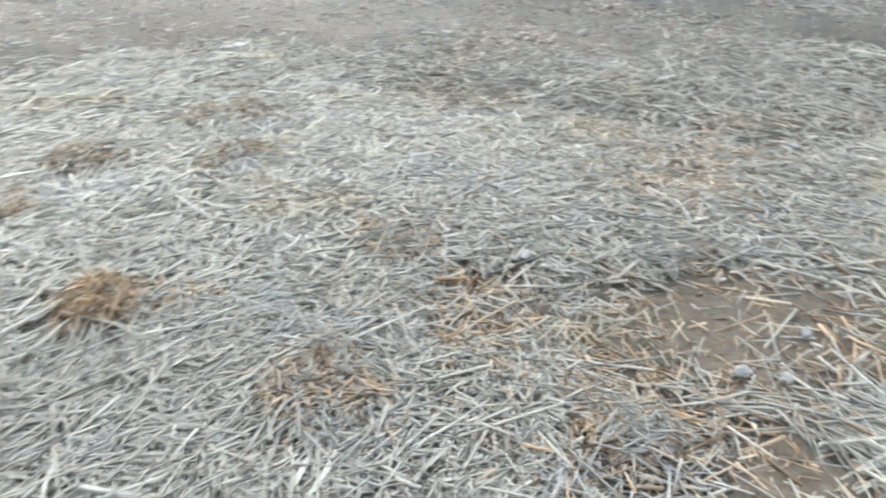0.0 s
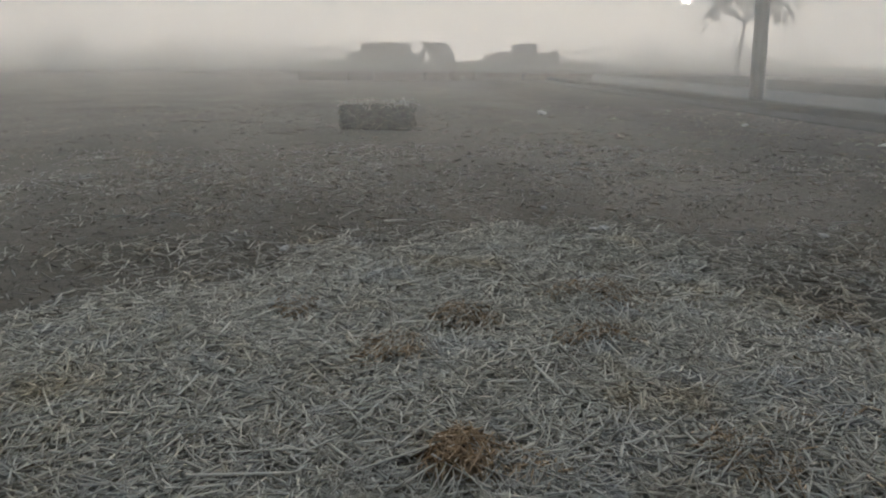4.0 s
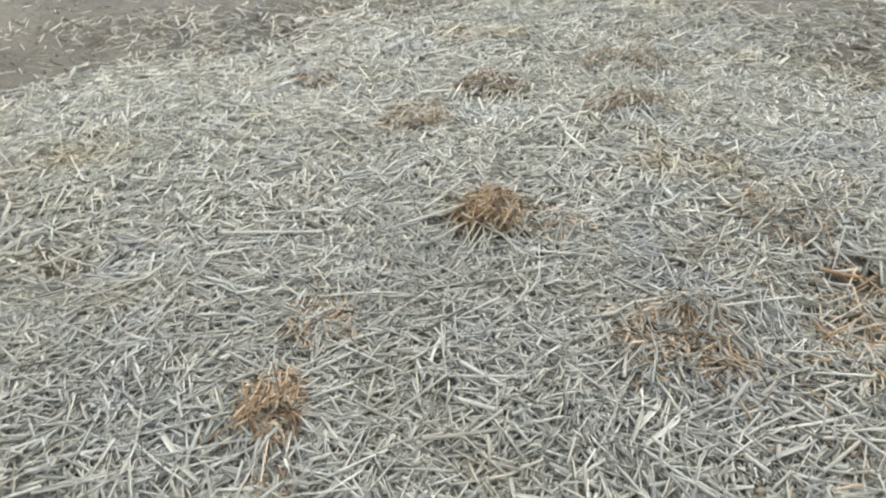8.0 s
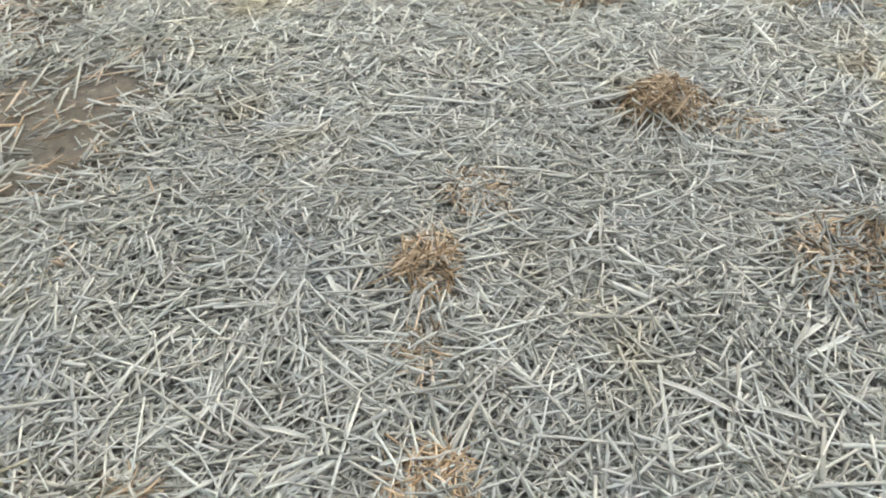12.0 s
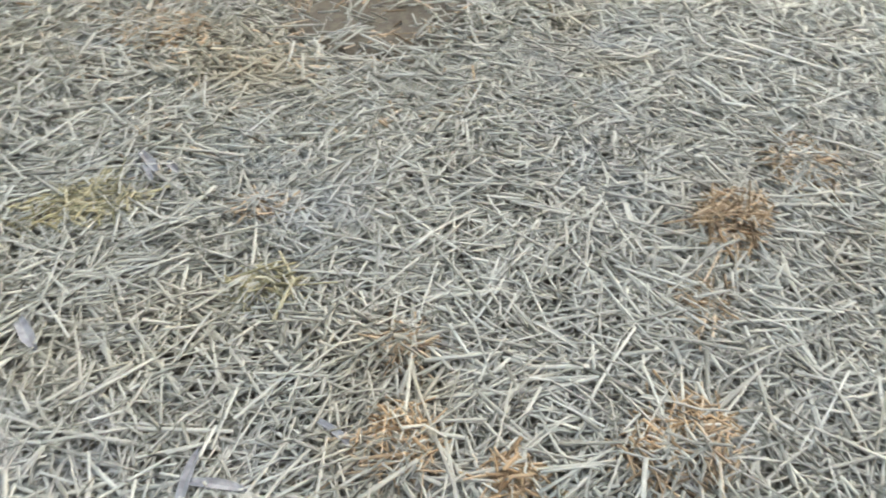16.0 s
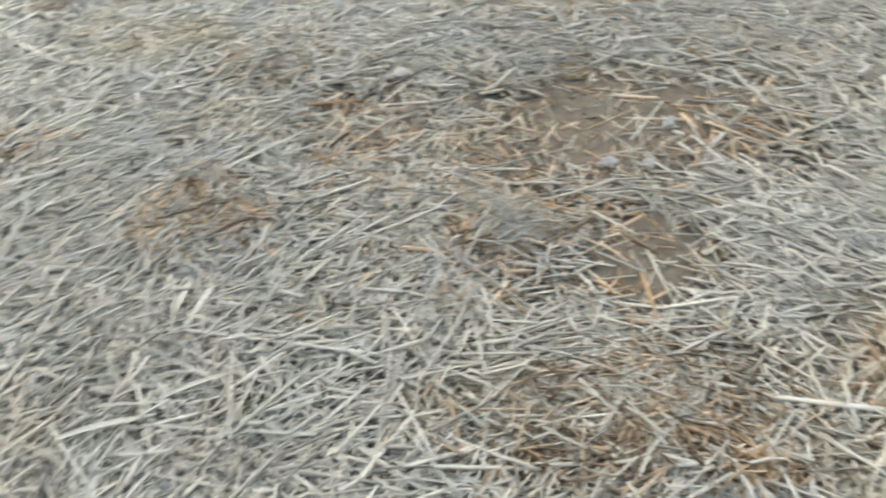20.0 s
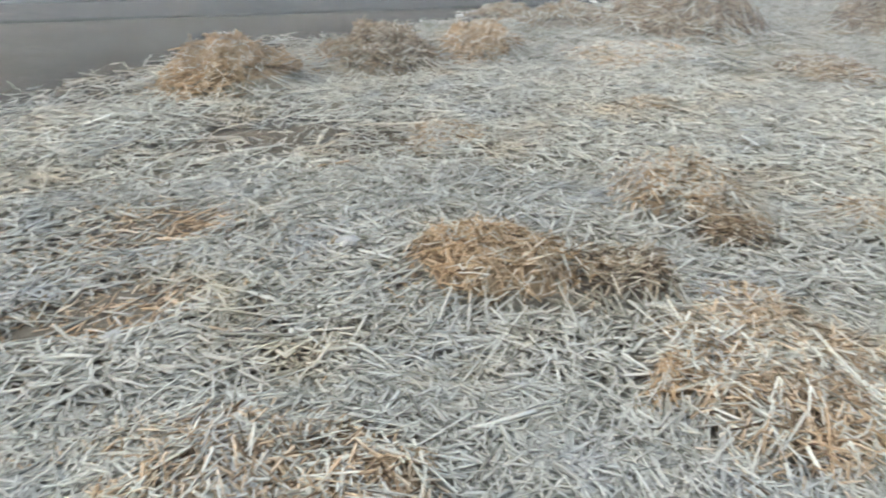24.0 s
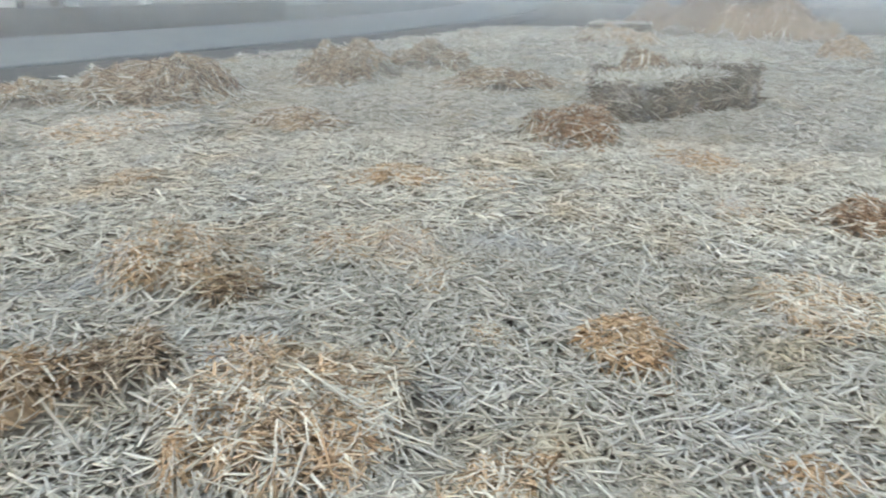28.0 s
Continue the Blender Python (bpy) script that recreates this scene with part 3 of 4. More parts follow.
straw_layer("strewn_straw", pale_straw, 27000, 1.7, 3.1, -185, -75, 0.078, 0.0043, 2, 4, deep=(-0.002, 0.02), label=THICK)
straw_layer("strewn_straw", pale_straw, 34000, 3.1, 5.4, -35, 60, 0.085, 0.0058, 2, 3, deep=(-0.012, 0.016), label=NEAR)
# again a dark lowest layer, painted shade for the gaps above it
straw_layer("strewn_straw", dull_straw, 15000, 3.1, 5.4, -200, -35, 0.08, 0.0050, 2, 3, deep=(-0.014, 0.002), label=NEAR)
straw_layer("strewn_straw", warm_straw, 50000, 3.1, 5.4, -200, -35, 0.082, 0.0054, 2, 3, deep=(-0.006, 0.018), label=NEAR)
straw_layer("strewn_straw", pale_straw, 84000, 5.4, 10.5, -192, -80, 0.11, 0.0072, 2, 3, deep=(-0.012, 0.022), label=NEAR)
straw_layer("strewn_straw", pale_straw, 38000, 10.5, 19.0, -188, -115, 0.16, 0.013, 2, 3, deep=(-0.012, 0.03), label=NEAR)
THIN = "short broken straw pieces scattered thinly on soil"
straw_layer("thin_straw", tan_straw, 6500, 0.9, 3.2, -105, -30, 0.075, 0.0040, 2, 4, 1.0, (0.0, 0.012), THIN)
straw_layer("thin_straw", tan_straw, 20000, 0.9, 3.0, -105, -32, 0.034, 0.0034, 2, 3, 1.0, (-0.004, 0.006), THIN)
straw_layer("thin_straw", tan_straw, 4500, 1.4, 3.2, 25, 65, 0.06, 0.0040, 2, 3, 1.0, (-0.002, 0.008), THIN)
straw_layer("thin_straw", pale_straw, 7000, 1.0, 4.5, -80, 60, 0.06, 0.0042, 2, 4, 1.0, (-0.002, 0.006), THIN)
straw_layer("thin_straw", pale_straw, 20000, 3.0, 9.0, -80, 50, 0.05, 0.0052, 2, 3, 1.0, (-0.002, 0.006), THIN)
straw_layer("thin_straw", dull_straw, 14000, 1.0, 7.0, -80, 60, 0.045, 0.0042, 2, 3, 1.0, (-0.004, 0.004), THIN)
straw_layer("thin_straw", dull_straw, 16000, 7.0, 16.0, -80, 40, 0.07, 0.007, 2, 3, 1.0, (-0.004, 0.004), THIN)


def soil_clods(count, r0, r1, a0, a1, size):
    """Crumbs and clods of soil where the straw is thin."""
    x, y = scatter(count, r0, r1, a0, a1)
    keep = (rng.uniform(0, 1, count) > cover(x, y) * 1.4) & (x < road_edge(y) - 0.1)
    x, y = x[keep], y[keep]
    n = len(x)
    r = size * np.clip(rng.lognormal(0, 0.5, n), 0.4, 3)
    shape = np.array([(1, 0, 0), (0, 1, 0), (-1, 0, 0), (0, -1, 0), (0.3, 0.1, 0.5), (0, 0, -0.6)], float)
    verts = shape[None] * r[:, None, None] * rng.uniform(0.6, 1.3, (n, 6, 3))
    a = rng.uniform(0, 6.3, n)
    vx, vy = verts[..., 0] * np.cos(a)[:, None] - verts[..., 1] * np.sin(a)[:, None], verts[..., 0] * np.sin(a)[:, None] + verts[..., 1] * np.cos(a)[:, None]
    base = rise(x, y)
    verts = np.stack([vx + x[:, None], vy + y[:, None], verts[..., 2] + base[:, None]], -1).reshape(-1, 3)
    tris = np.array([(0, 1, 4), (1, 2, 4), (2, 3, 4), (3, 0, 4), (1, 0, 5), (2, 1, 5), (3, 2, 5), (0, 3, 5)])
    faces = (np.arange(n)[:, None, None] * 6 + tris[None]).reshape(-1, 3)
    return tagged(new("soil_clods", raw_mesh("soil_clods", verts, faces, soil)), "small crumbs and clods of damp brown soil", "soil", kind="stuff")


soil_clods(8000, 1.2, 6.0, -80, 60, 0.006)
soil_clods(5000, 6.0, 16.0, -80, 40, 0.011)

# single long stalks on top
bed = bpy.data.objects["straw_bed"]
KINDS = []
one = lambda v: np.array([v])  # noqa: E731
for k in range(10):
    verts, quads = stalks(one(0.0), one(0.0), one(0.0), one(0.0), one(0.1 + 0.009 * k), one(0.0038 + 0.0003 * (k % 5)), one(rng.normal(0, 0.08)), 4, 4, None, 0.0, 0.7)
    KINDS.append(raw_mesh("stalk", verts, quads, single_straw, True))
for k in range(300):
    a, r = radians(rng.uniform(-165, 75)), rng.uniform(0.55, 2.1)
    x, y = -r * math.sin(a), r * math.cos(a)
    if float(cover(x, y)) < 0.35:
        continue
    turn = rng.uniform(0, math.pi)
    dx, dy = 0.06 * math.cos(turn), 0.06 * math.sin(turn)
    z0, z1 = float(rise(x - dx, y - dy)[0]), float(rise(x + dx, y + dy)[0])
    stalk = new("stalk", KINDS[k % 10])
    stalk.parent = bed
    stalk.matrix_basis = pose(x, y, (z0 + z1) / 2 + 0.016, 0, -math.degrees(math.atan2(z1 - z0, 0.12)) + rng.normal(0, 3), math.degrees(turn))

# ---- heaps and tufts ----
LOOKS = {
    "gold": (gold_straw, "small heap of golden brown straw on weathered straw"),
    "tan": (tan_straw, "low tangle of light tan straw on weathered straw"),
    "brown": (brown_straw, "dark reddish brown heap of damp straw on weathered straw"),
    "umber": (umber_straw, "tangled heap of dull brown straw on weathered straw"),
    "olive": (olive_straw, "thin patch of greenish yellow straw on weathered straw"),
}


def straw_heap(x, y, ra, rb, turn, h, look_name):
    mat, label = LOOKS[look_name]
    base = empty("straw_heap", pose(x, y, 0), label, "straw heap", "straw heaps")
    far = min(max(1.0, math.hypot(x, y) / 3.5), 1.7)
    c, s = math.cos(radians(turn)), math.sin(radians(turn))

    def top(qx, qy):
        return rise(qx + x, qy + y) + h * 0.2 * spot(qx, qy, 0, 0, ra * 1.1, rb * 1.1, turn) ** 0.6

    for name, material, share, spread in (("straw_tangle", mat, 1.0, 1.0), ("pale_tangle", warm_straw if y < 0 else pale_straw, 0.6 if look_name == "tan" and y < 0 else 0.5 if look_name == "tan" else 0.16 if ra > 0.13 else 0.04, 1.15 if ra > 0.13 else 0.9)):
        n = int(np.clip(share * (40000 if ra < 0.13 else 26000 if y > 0 or look_name != "tan" else 26000) * ra * rb, 110 * min(share, 1.0), 3800 * share))
        r, a = rng.uniform(0, 1, n) ** 0.6 * rng.normal(1.0, 0.24 if 0.13 < ra < 0.3 else 0.13, n) * spread, rng.uniform(0, 2 * np.pi, n)
        r = r * (1 + 0.25 * np.sin(2 * a + x * 9) + 0.15 * np.sin(3 * a + y * 7))
        u, v = ra * r * np.cos(a), rb * r * np.sin(a)
        px, py = u * c - v * s, u * s + v * c
        around = np.arctan2(py, px) + np.pi / 2 + rng.normal(0, 0.5, n)
        way = np.where(rng.uniform(0, 1, n) < (0.25 if h > 0.7 * rb else 0.0), around, rng.uniform(0, np.pi, n))
        length = np.clip((0.05 + 0.07 * rb) * rng.lognormal(0, 0.4, n), 0.025, 0.3) 
        width = (0.003 if ra < 0.13 else 0.0036 if y > 0 else 0.0038) * far * np.clip(rng.lognormal(0, 0.3, n), 0.5, 2.0)
        steep = h / (2 * rb) if 0.04 < h < 0.3 else 0.0
        ex, ey = 0.02 * np.cos(way), 0.02 * np.sin(way)
        slope = np.clip((top(px + ex, py + ey) - top(px - ex, py - ey)) / 0.04, -1.0, 1.0)
        if steep > 0.15:
            length = length / (1 + slope ** 2)
        lay = rng.uniform(-0.006, 0.014 + 0.04 * h, n) + (0.006 if name == "pale_tangle" else 0.0) + (top(px, py) if steep > 0.15 else 0.0)
        verts, quads = stalks(px, py, lay, way, length, width, rng.normal(0, 0.5, n), 2 if n > 600 else 3, 3, None if steep > 0.15 else top, rng.normal(0, 0.012 + 0.05 * h, (n, 1)) + ((slope * length)[:, None] if steep > 0.15 else 0.0), 0.9)
        tangle = new(name, raw_mesh(name, verts, quads, material, True))
        tangle.parent = base
        tagged(tangle, kind="stuff")
    gx, gy = np.meshgrid(np.linspace(-1.2, 1.2, 25), np.linspace(-1.2, 1.2, 25))
    bx, by = gx * ra * 0.85, gy * rb * 0.85
    qx, qy = bx * c - by * s, bx * s + by * c
    qz = top(qx, qy) - 0.016 - 0.05 * np.clip(gx * gx + gy * gy - 0.8, 0, 1)
    k = np.arange(625).reshape(25, 25)
    quads = np.stack([k[:-1, :-1], k[:-1, 1:], k[1:, 1:], k[1:, :-1]], -1).reshape(-1, 4)
    body = new("heap_body", raw_mesh("heap_body", np.stack([qx, qy, qz], -1).reshape(-1, 3), quads, bale_brown if look_name == "umber" else heap_brown, True))
    body.parent = base
    return base


for row in HEAPS:
    straw_heap(*row)


# ---- bales ----
def straw_bale(m, size=(1.0, 0.46, 0.40), label="", fuzz=700, wide=0.009, group=""):
    """A pressed bale with two strings, its faces rough with cut stalk ends."""
    lx, ly, lz = size
    base = empty("straw_bale", m, label or "grey-brown rectangular pressed straw bale lying on soil", "straw bale", group)
    bm = bmesh.new()
    bmesh.ops.create_cube(bm, size=1)
    bmesh.ops.subdivide_edges(bm, edges=bm.edges[:], cuts=7, use_grid_fill=True)
    for v in bm.verts:
        v.co = Vector((v.co.x * lx, v.co.y * ly, (v.co.z + 0.5) * lz))
        soft = noise.noise_vector(v.co * 7 + m.translation) * 0.028
        v.co += Vector((soft.x, soft.y, soft.z * (1 if v.co.z > 0.02 else 0)))
        edge = (abs(v.co.x) / lx > 0.46) + (abs(v.co.y) / ly > 0.46) + (v.co.z / lz > 0.96)
        if edge > 1:
            v.co -= Vector((v.co.x * 0.05, v.co.y * 0.07, 0.015))
    part("body", bm, bale_brown, base, smooth=True)
    n = fuzz
    side = np.minimum(rng.randint(0, 8, n), 4)
    p = rng.uniform(-0.5, 0.5, (n, 3)) * [lx, ly, lz] + [0, 0, lz / 2]
    p[side == 0, 1], p[side == 1, 1] = -ly / 2, ly / 2
    p[side == 2, 0], p[side == 3, 0] = -lx / 2, lx / 2
    p[side == 4, 2] = lz
    turn = np.where(side >= 4, rng.uniform(0, np.pi, n), np.where(side >= 2, np.pi / 2, 0) + rng.normal(0, 0.15, n))
    verts, quads = stalks(p[:, 0], p[:, 1], p[:, 2], turn, rng.uniform(0.05, 0.22, n), wide * rng.uniform(0.6, 1.3, n), rng.normal(0, 0.3, n), 2, 4, None, rng.normal(0, 0.06, (n, 1)), 1.0)
    # side stalks take the darker straw colour, top stalks the paler one
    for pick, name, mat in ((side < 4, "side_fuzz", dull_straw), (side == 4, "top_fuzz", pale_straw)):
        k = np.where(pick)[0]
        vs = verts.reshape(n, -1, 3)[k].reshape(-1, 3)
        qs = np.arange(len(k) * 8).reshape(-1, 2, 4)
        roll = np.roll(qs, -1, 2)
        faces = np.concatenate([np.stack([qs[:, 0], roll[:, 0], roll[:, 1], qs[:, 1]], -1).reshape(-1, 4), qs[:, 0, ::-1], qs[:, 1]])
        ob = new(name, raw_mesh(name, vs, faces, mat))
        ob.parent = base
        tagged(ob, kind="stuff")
    for x in (-lx * 0.24, lx * 0.24):
        bm = box((0.008, ly + 0.03, lz + 0.03), (x, 0, lz / 2), 0.003)
        inner = [f for f in bm.faces if abs(f.normal.x) > 0.9]
        bmesh.ops.delete(bm, geom=inner, context="FACES_ONLY")
        part("twine", bm, twine_tan, base, "thin baling twine")
    return base


straw_bale(pose(0.47, 10.72, SOIL_Z, 0, 0, -15), (1.05, 0.48, 0.37), "dark-sided straw bale with pale straw on top, lying on soil")

# ---- broken bales in the straw ----
straw_bale(pose(1.74, -6.34, SOIL_Z, 0, 0, 66), (1.15, 0.45, 0.33), "broken open brown straw bale half buried in loose straw", 2600, 0.008)
straw_bale(pose(1.36, -7.05, SOIL_Z, 4, 0, 78), (0.36, 0.5, 0.42), "upright end piece of a broken straw bale", 900, 0.008)
straw_bale(pose(2.2, -7.55, SOIL_Z, 0, 4, 40), (0.9, 0.6, 0.34), "loose pale straw bale crumbling into strewn straw", 2200, 0.008)
straw_bale(pose(4.6, -14.0, SOIL_Z, 0, 0, 28), (1.05, 0.5, 0.36), "pale straw bale lying on its side in fog", 700, 0.012)

# ---- the long stack of bales ----
for level, places in enumerate((range(12), range(12), (2, 3, 4, 5.2, 7.4, 8.5, 9.5), (2.4, 3.4, 4.8, 8.4))):
    for k in places:
        x = -1.4 + 1.07 * k + 0.12 * (level % 2) + rng.uniform(-0.08, 0.08)
        loose = 9 if level > 1 else 3
        straw_bale(pose(x, 30.8 + rng.uniform(-0.15, 0.15), SOIL_Z + 0.37 * level, 0, rng.uniform(-1, 1) * loose * (level > 0), rng.uniform(-2, 2) * loose), (1.04, 0.55, 0.39), "grey-brown straw bale stacked in a long low row", 180, 0.03, "bales of the stack")

# ---- pole, lamp, tree ----
pole = empty("utility_pole", pose(9.22, 15.15, SOIL_Z), "tall tapered grey concrete utility pole beside the road", "pole")
part("shaft", tube((0, 0, 0), (-0.5, 0, 8.5), 0.16, 0.11, 10), pole_grey, pole)
part("footing", tube((0, 0, -0.02), (0, 0, 0.06), 0.3, 0.24, 12), pole_grey, pole)

glow = Nodes("lamp_glow")
glow.shader.inputs["Emission Color"].default_value = (1.0, 0.93, 0.8, 1)
glow.shader.inputs["Emission Strength"].default_value = 90.0
lamp = empty("street_lamp", pose(18.15, 36.2, SOIL_Z), "lit street lamp on a thin post glowing through fog", "street lamp")
part("post", tube((0, 0, 0), (0, 0, 3.9), 0.06, 0.045, 10), metal_grey, lamp)
part("arm", tube((0, 0, 3.85), (-0.5, -0.2, 3.85), 0.03, 0.025, 8), metal_grey, lamp)
head = part("head", box((0.5, 0.22, 0.1), (-0.7, -0.25, 3.83), 0.03, 2), metal_grey, lamp)
part("lens", box((0.42, 0.2, 0.12), (-0.7, -0.27, 3.74), 0.04, 2), glow.mat, head, "glowing warm white lens")


def leaf_cloud(centres, radius, count, size, droop):
    """Many narrow leaves round some centres, hanging down."""
    verts, quads = [], []
    for k in range(count):
        at = Vector(centres[k % len(centres)]) + Vector(rng.normal(0, 1, 3) * radius)
        away = Vector((rng.normal(), rng.normal(), -droop + rng.normal() * 0.4)).normalized()
        side = away.cross(Vector((rng.normal(), rng.normal(), rng.normal()))).normalized() * size * rng.uniform(0.12, 0.22)
        tip = at + away * size * rng.uniform(0.7, 1.4)
        mid = (at + tip) / 2 + Vector((0, 0, 0.12 * size))
        n = len(verts)
        verts += [at, mid + side, tip, mid - side]
        quads.append((n, n + 1, n + 2, n + 3))
    return verts, quads


tree = empty("tree", pose(17.3, 30.3, SOIL_Z), "small drooping tree seen dimly through thick fog", "tree")
part("trunk", tube((0, 0, 0), (0.3, 0, 3.2), 0.09, 0.05, 8), bark, tree)
tips = []
for k in range(9):
    a = k * 2.4
    tip = (0.25 + 2.2 * math.cos(a) * (0.6 + 0.05 * k), 1.4 * math.sin(a) * (0.6 + 0.05 * k), 3.05 + 0.2 * (k % 4))
    part("limb", tube((0.2, 0, 2.5 + 0.1 * (k % 3)), tip, 0.035, 0.012, 6), bark, tree)
    tips += [tip, (tip[0] * 0.6 + 0.1, tip[1] * 0.6, tip[2] + 0.3)]
crown = new("crown", raw_mesh("crown", *leaf_cloud(tips, 0.24, 330, 0.4, 1.3), leaf_green))
crown.parent = tree
tagged(crown, kind="stuff")

far_bush = [(x, 44 + 4 * math.sin(x), 0.2 + 0.35 * abs(math.sin(x * 1.7))) for x in np.arange(-34, 2, 0.8)] + [(x, 43 + 2 * math.sin(x), 0.2 + 0.3 * abs(math.sin(x * 2.1))) for x in np.arange(13, 30, 0.9)]
hedge = new("far_scrub", raw_mesh("far_scrub", *leaf_cloud(far_bush, 0.6, 12000, 0.4, 0.1), leaf_green))
tagged(hedge, "dark scrub along the field's edge dim in fog", "scrub", kind="stuff")

# ---- far side of the road: low wall, ramp, steps ----
strip("low_wall", 4.7, 4.95, 0.50, -0.1, plinth_grey, "low dark grey plastered wall along the road", -15.5, -7.0)
strip("low_wall", 4.7, 4.95, 0.40, -0.1, road_grey, "low pale concrete wall along the road", -40.0, -15.5)
strip("low_wall", 4.7, 4.95, 0.34, -0.1, plinth_grey, "low dark grey plastered wall along the road", -2.0, 60.0)
strip("yard", 4.95, 15.0, 0.30, -0.1, plinth_grey, "dark paved yard behind the low wall", -15.5, -7.0)
strip("bank", -0.42, 0.0, 0.13, -0.1, verge_soil, "low dark earth bank along the road", 8.0, 60.0)


def ramp_block(x, y, wide, long, high, label):
    """A sloping slab that climbs away from the road."""
    base = empty("ramp", pose(x, y, -0.02), label, "ramp")
    bm = bmesh.new()
    w = wide / 2
    points = [bm.verts.new(p) for p in ((0, -w, 0), (0, w, 0), (long, w, 0), (long, -w, 0), (0.02, -w, 0.06), (0.02, w, 0.06), (long, w, high), (long, -w, high))]
    for f in ((3, 2, 1, 0), (4, 5, 6, 7), (0, 1, 5, 4), (1, 2, 6, 5), (2, 3, 7, 6), (3, 0, 4, 7)):
        bm.faces.new([points[k] for k in f])
    bmesh.ops.bevel(bm, geom=bm.edges[:], offset=0.015, segments=1, affect="EDGES")
    part("slope", bm, ramp_grey, base)


ramp_block(13.75, -5.9, 1.85, 8, 0.95, "pale concrete vehicle ramp rising from the road")
ramp_block(13.9, -3.4, 2.0, 8, 0.9, "pale concrete slope rising beside the steps")
steps = empty("steps", pose(13.95, -4.7, -0.02), "dark concrete steps between two ramps", "steps")
for k in range(4):
    part("step", box((0.34, 0.5, 0.16 + 0.16 * k), (0.17 + 0.32 * k, 0, 0.08 + 0.08 * k), 0.012), plinth_grey if k % 2 else road_grey, steps)
for x, y, h in ((14.5, -8.0, 0.6), (14.6, -9.3, 0.6), (16.6, -12.6, 0.6)):
    post = empty("gate_post", pose(x, y, 0.28), "short pale plastered gate post on the yard", "post", "gate posts")
    part("shaft", box((0.22, 0.22, h), (0, 0, h / 2), 0.015), pale_grey, post)
    part("cap", box((0.28, 0.28, 0.05), (0, 0, h + 0.025), 0.015), pale_grey, post)
sill = empty("bench", pose(14.65, -8.65, 0.29), "long pale concrete bench slab between posts", "bench")
part("slab", box((0.4, 1.1, 0.09), (0, 0, 0.36), 0.015), pale_grey, sill)
for y in (-0.4, 0.4):
    part("leg", box((0.34, 0.1, 0.32), (0, y, 0.16), 0.01), plinth_grey, sill)


# ---- litter ----
def scrap(x, y, size, mat, name, label, category, flat=0.35, high=1.0):
    bm = bmesh.new()
    bmesh.ops.create_icosphere(bm, subdivisions=2, radius=1)
    seed = Vector((x * 3, y * 5, 1))
    for v in bm.verts:
        v.co *= 1 + 0.45 * noise.noise(v.co * 1.5 + seed) + 0.2 * noise.noise(v.co * 4 + seed)
        v.co = Vector((v.co.x * size, v.co.y * size * 0.65, v.co.z * size * flat * high))
    me = bpy.data.meshes.new(name)
    bm.to_mesh(me)
    bm.free()
    me.materials.append(mat)
    ob = new(name, me)
    ob.matrix_basis = pose(x, y, float(rise(x, y)[0]) + size * flat * 0.4 + 0.014, rng.uniform(-12, 12), rng.uniform(-12, 12), rng.uniform(0, 180))
    return tagged(ob, label, category, "litter")


PAPER = "small crumpled white paper scrap on soil"
for x, y, size in ((-0.39, 3.99, 0.04), (2.86, 3.89, 0.036), (1.37, 4.88, 0.032), (1.5, 4.19, 0.045), (1.57, 4.2, 0.04), (6.32, 10.66, 0.06), (3.64, 13.05, 0.12), (-0.83, 5.6, 0.02), (2.3, 6.9, 0.03),
                   (6.6, 8.0, 0.06), (7.54, -16.7, 0.12), (7.9, -4.9, 0.055), (7.15, -2.9, 0.06), (1.2, 4.2, 0.015)):
    scrap(x, y, size, paper, "paper_scrap", PAPER, "paper", 0.3)
HUSK = "pale torn piece of dry husk lying on straw"
for x, y, size in ((1.27, 1.34, 0.028), (2.73, 1.41, 0.035), (2.3, -0.62, 0.04), (1.33, 0.70, 0.026), (1.59, 0.7, 0.022), (1.98, 0.06, 0.024), (1.39, 0.63, 0.022)):
    scrap(x, y, size, pale_grey, "dry_husk", HUSK, "husk", 0.45)


def dry_leaf(x, y, length, width, turn, mat, name, label, category):
    """A broad blade: a channelled, slightly bowed strip with thickness and a pointed end."""
    bm = bmesh.new()
    rows = []
    for i in range(7):
        u = i / 6
        half = width / 2 * (0.75 + 0.35 * math.sin(math.pi * u)) * (1 if u < 0.8 else 1 - 0.8 * (u - 0.8) / 0.2)
        bow = 0.06 * length * math.sin(math.pi * u)
        side = 0.04 * length * math.sin(2.2 * u + x * 9)
        rows.append([bm.verts.new((length * (u - 0.5), side + v * half, bow + 0.25 * width * abs(v) - drop)) for v, drop in ((-1, 0), (0, 0), (1, 0), (1, 0.0016), (0, 0.0016), (-1, 0.0016))])
    for a, b in zip(rows, rows[1:]):
        for k in range(6):
            bm.faces.new((a[k], b[k], b[(k + 1) % 6], a[(k + 1) % 6]))
    bm.faces.new(rows[0])
    bm.faces.new(rows[-1][::-1])
    bmesh.ops.recalc_face_normals(bm, faces=bm.faces[:])
    me = bpy.data.meshes.new(name)
    bm.to_mesh(me)
    bm.free()
    me.materials.append(mat)
    ob = new(name, me)
    ob.matrix_basis = pose(x, y, float(rise(x, y)[0]) + 0.012, rng.uniform(-8, 8), rng.uniform(-6, 6), turn)
    return tagged(ob, label, category, "dry leaves")


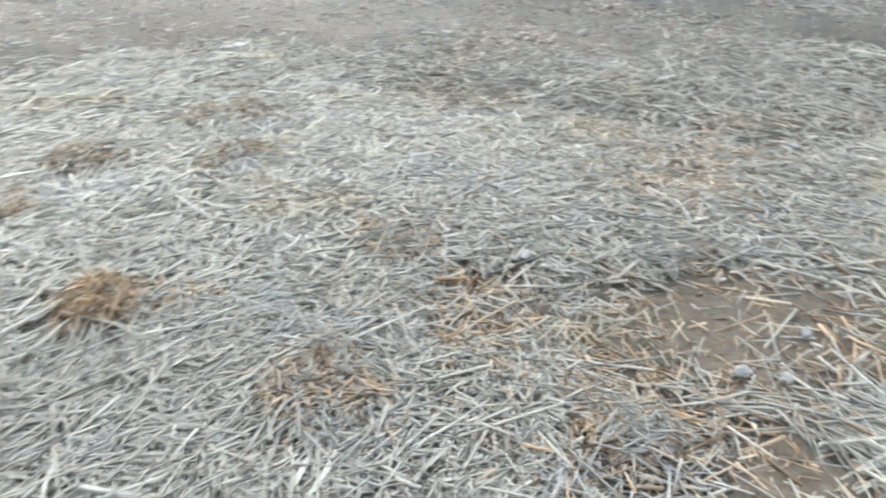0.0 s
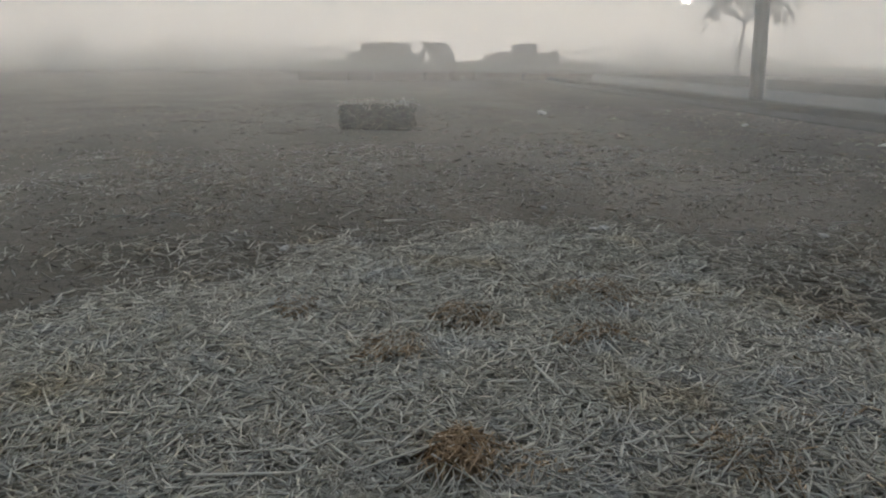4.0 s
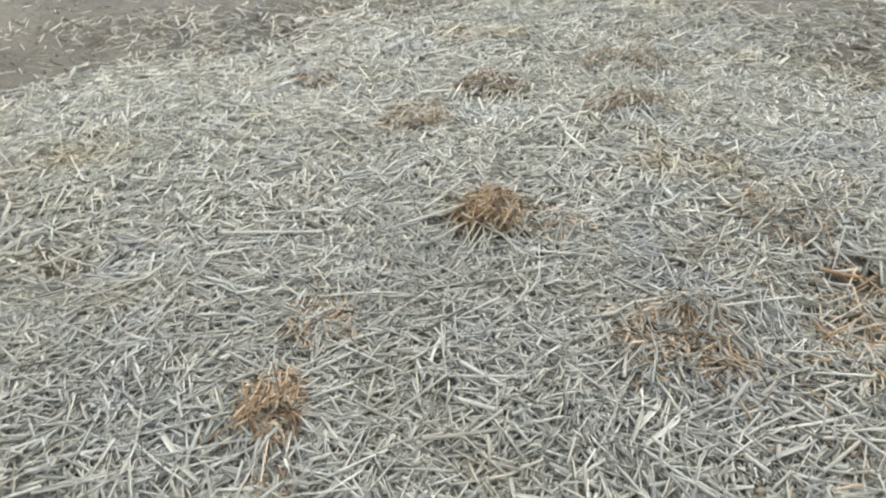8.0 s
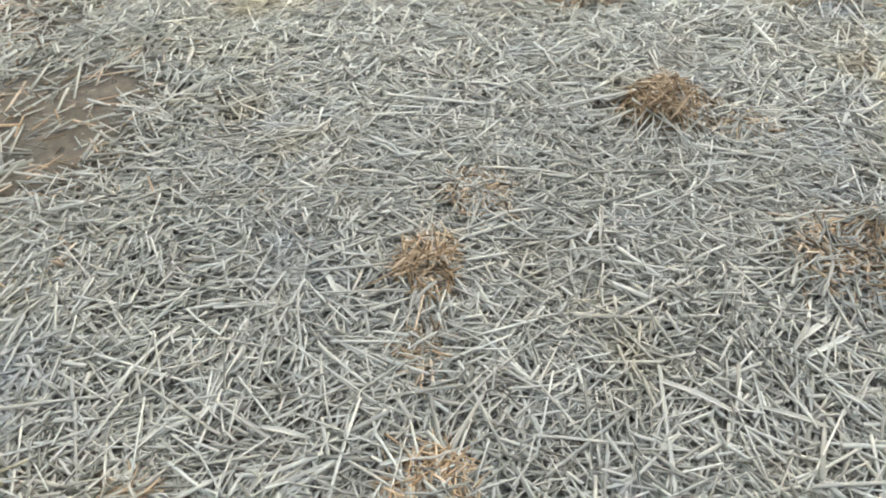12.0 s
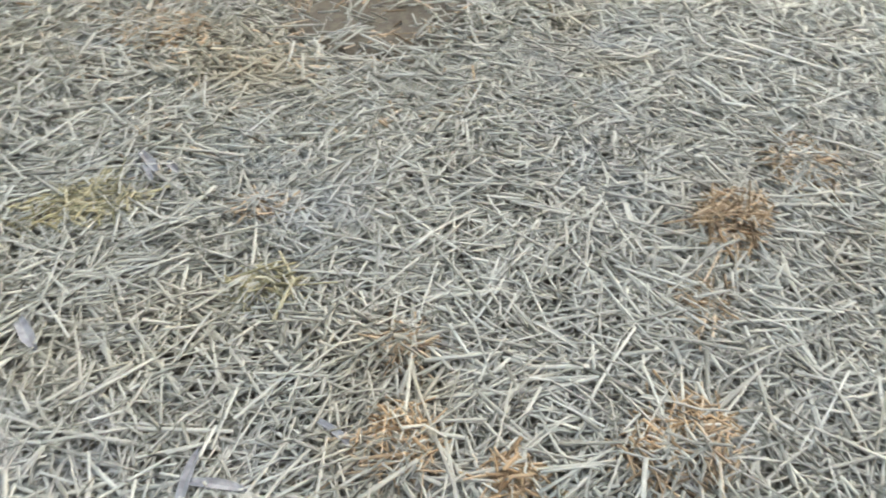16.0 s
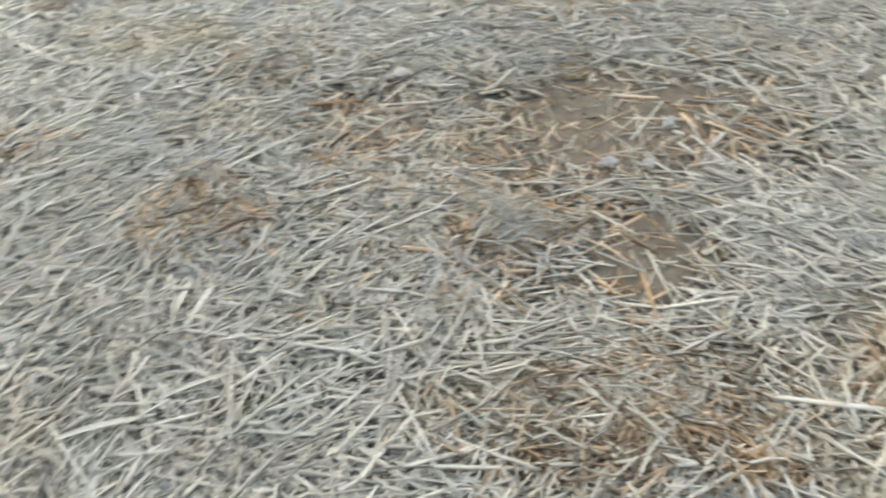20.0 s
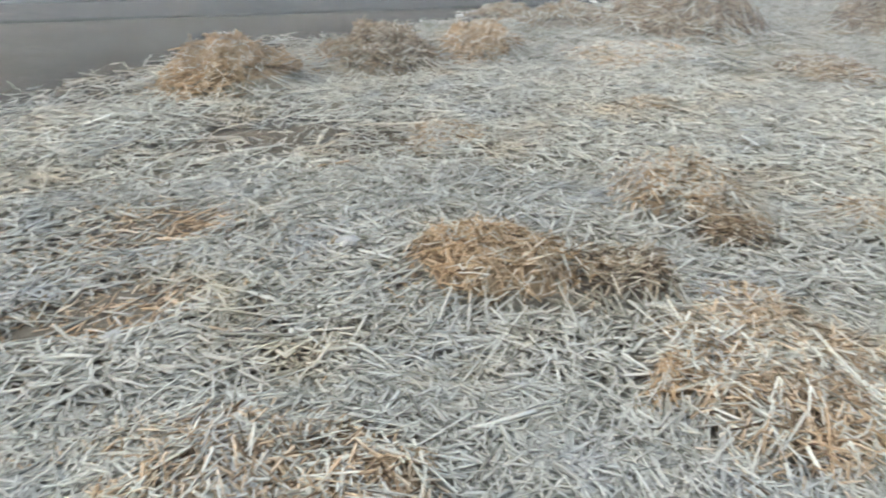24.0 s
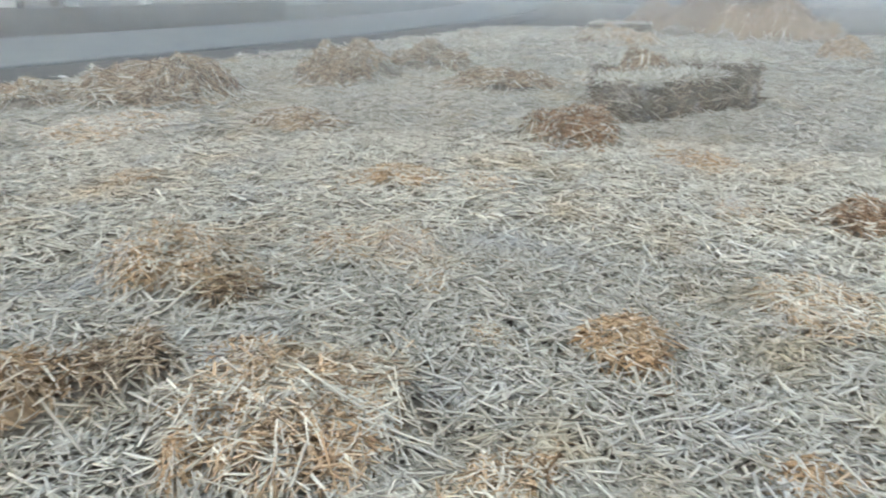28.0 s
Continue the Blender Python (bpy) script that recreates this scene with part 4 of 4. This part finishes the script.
BLADE = "broad pale dry leaf blade lying on straw"
for x, y, length, width, turn in ((0.41, 0.97, 0.102, 0.01, 42), (0.38, 0.95, 0.0935, 0.0084, 58), (0.42, 0.93, 0.102, 0.0078, 30), (-0.44, 1.0, 0.085, 0.009, -52), (-0.40, 0.94, 0.0765, 0.0072, -44), (0.19, 0.80, 0.128, 0.0084, -18),
                                 (0.33, 0.78, 0.111, 0.0078, -14), (-0.44, 0.68, 0.085, 0.0078, -4), (-0.26, 0.65, 0.068, 0.0078, 18), (0.24, 1.46, 0.051, 0.0072, 80), (-0.35, 1.5, 0.0595, 0.0066, 85), (1.3, -0.99, 0.085, 0.0084, -20),
                                 (1.26, -0.97, 0.0765, 0.0072, 5), (1.99, 0.31, 0.0935, 0.011, -35), (2.02, 0.05, 0.0765, 0.012, -50), (0.35, 2.07, 0.0638, 0.0096, -60), (0.62, 0.86, 0.119, 0.0078, 12), (0.05, 1.2, 0.085, 0.0072, 65)):
    dry_leaf(x, y, length, width, turn, single_straw, "dry_leaf", BLADE, "leaf")
CHIP = "short blue-grey split stalk chip lying on straw"
for x, y, length, width, turn in ((-1.32, 0.67, 0.0723, 0.012, -20), (-1.27, 0.685, 0.051, 0.0084, -12), (-1.3, 0.65, 0.0595, 0.0072, -28), (-1.16, 0.27, 0.068, 0.013, -15), (-0.64, 0.37, 0.0595, 0.0072, -8), (-0.77, 0.22, 0.0765, 0.0096, 110), (-0.73, 0.23, 0.068, 0.009, 20)):
    dry_leaf(x, y, length * 1.2, width * 1.5, turn, stone, "stalk_chip", CHIP, "stalk chip")

# ---- fog ----
def fog_bank(radius, share):
    bm = bmesh.new()
    bmesh.ops.create_cone(bm, cap_ends=False, segments=72, radius1=radius, radius2=radius, depth=44)
    bmesh.ops.translate(bm, vec=(0, 0, 20), verts=bm.verts)
    me = bpy.data.meshes.new("fog_bank")
    bm.to_mesh(me)
    bm.free()
    for f in me.polygons:
        f.use_smooth = True
    me.materials.append(fog_material("fog", share))
    return tagged(new("fog_bank", me), "thin grey morning fog drifting over the field", "fog", kind="structure")


for near, far, at in ((1.5, 7, 4.6), (7, 12, 9.0), (12, 18, 16.6), (18, 28, 22.0), (28, 50, 36.0), (50, 140, 70.0)):
    fog_bank(at, 1 - math.exp(-0.041 * (far - near)))
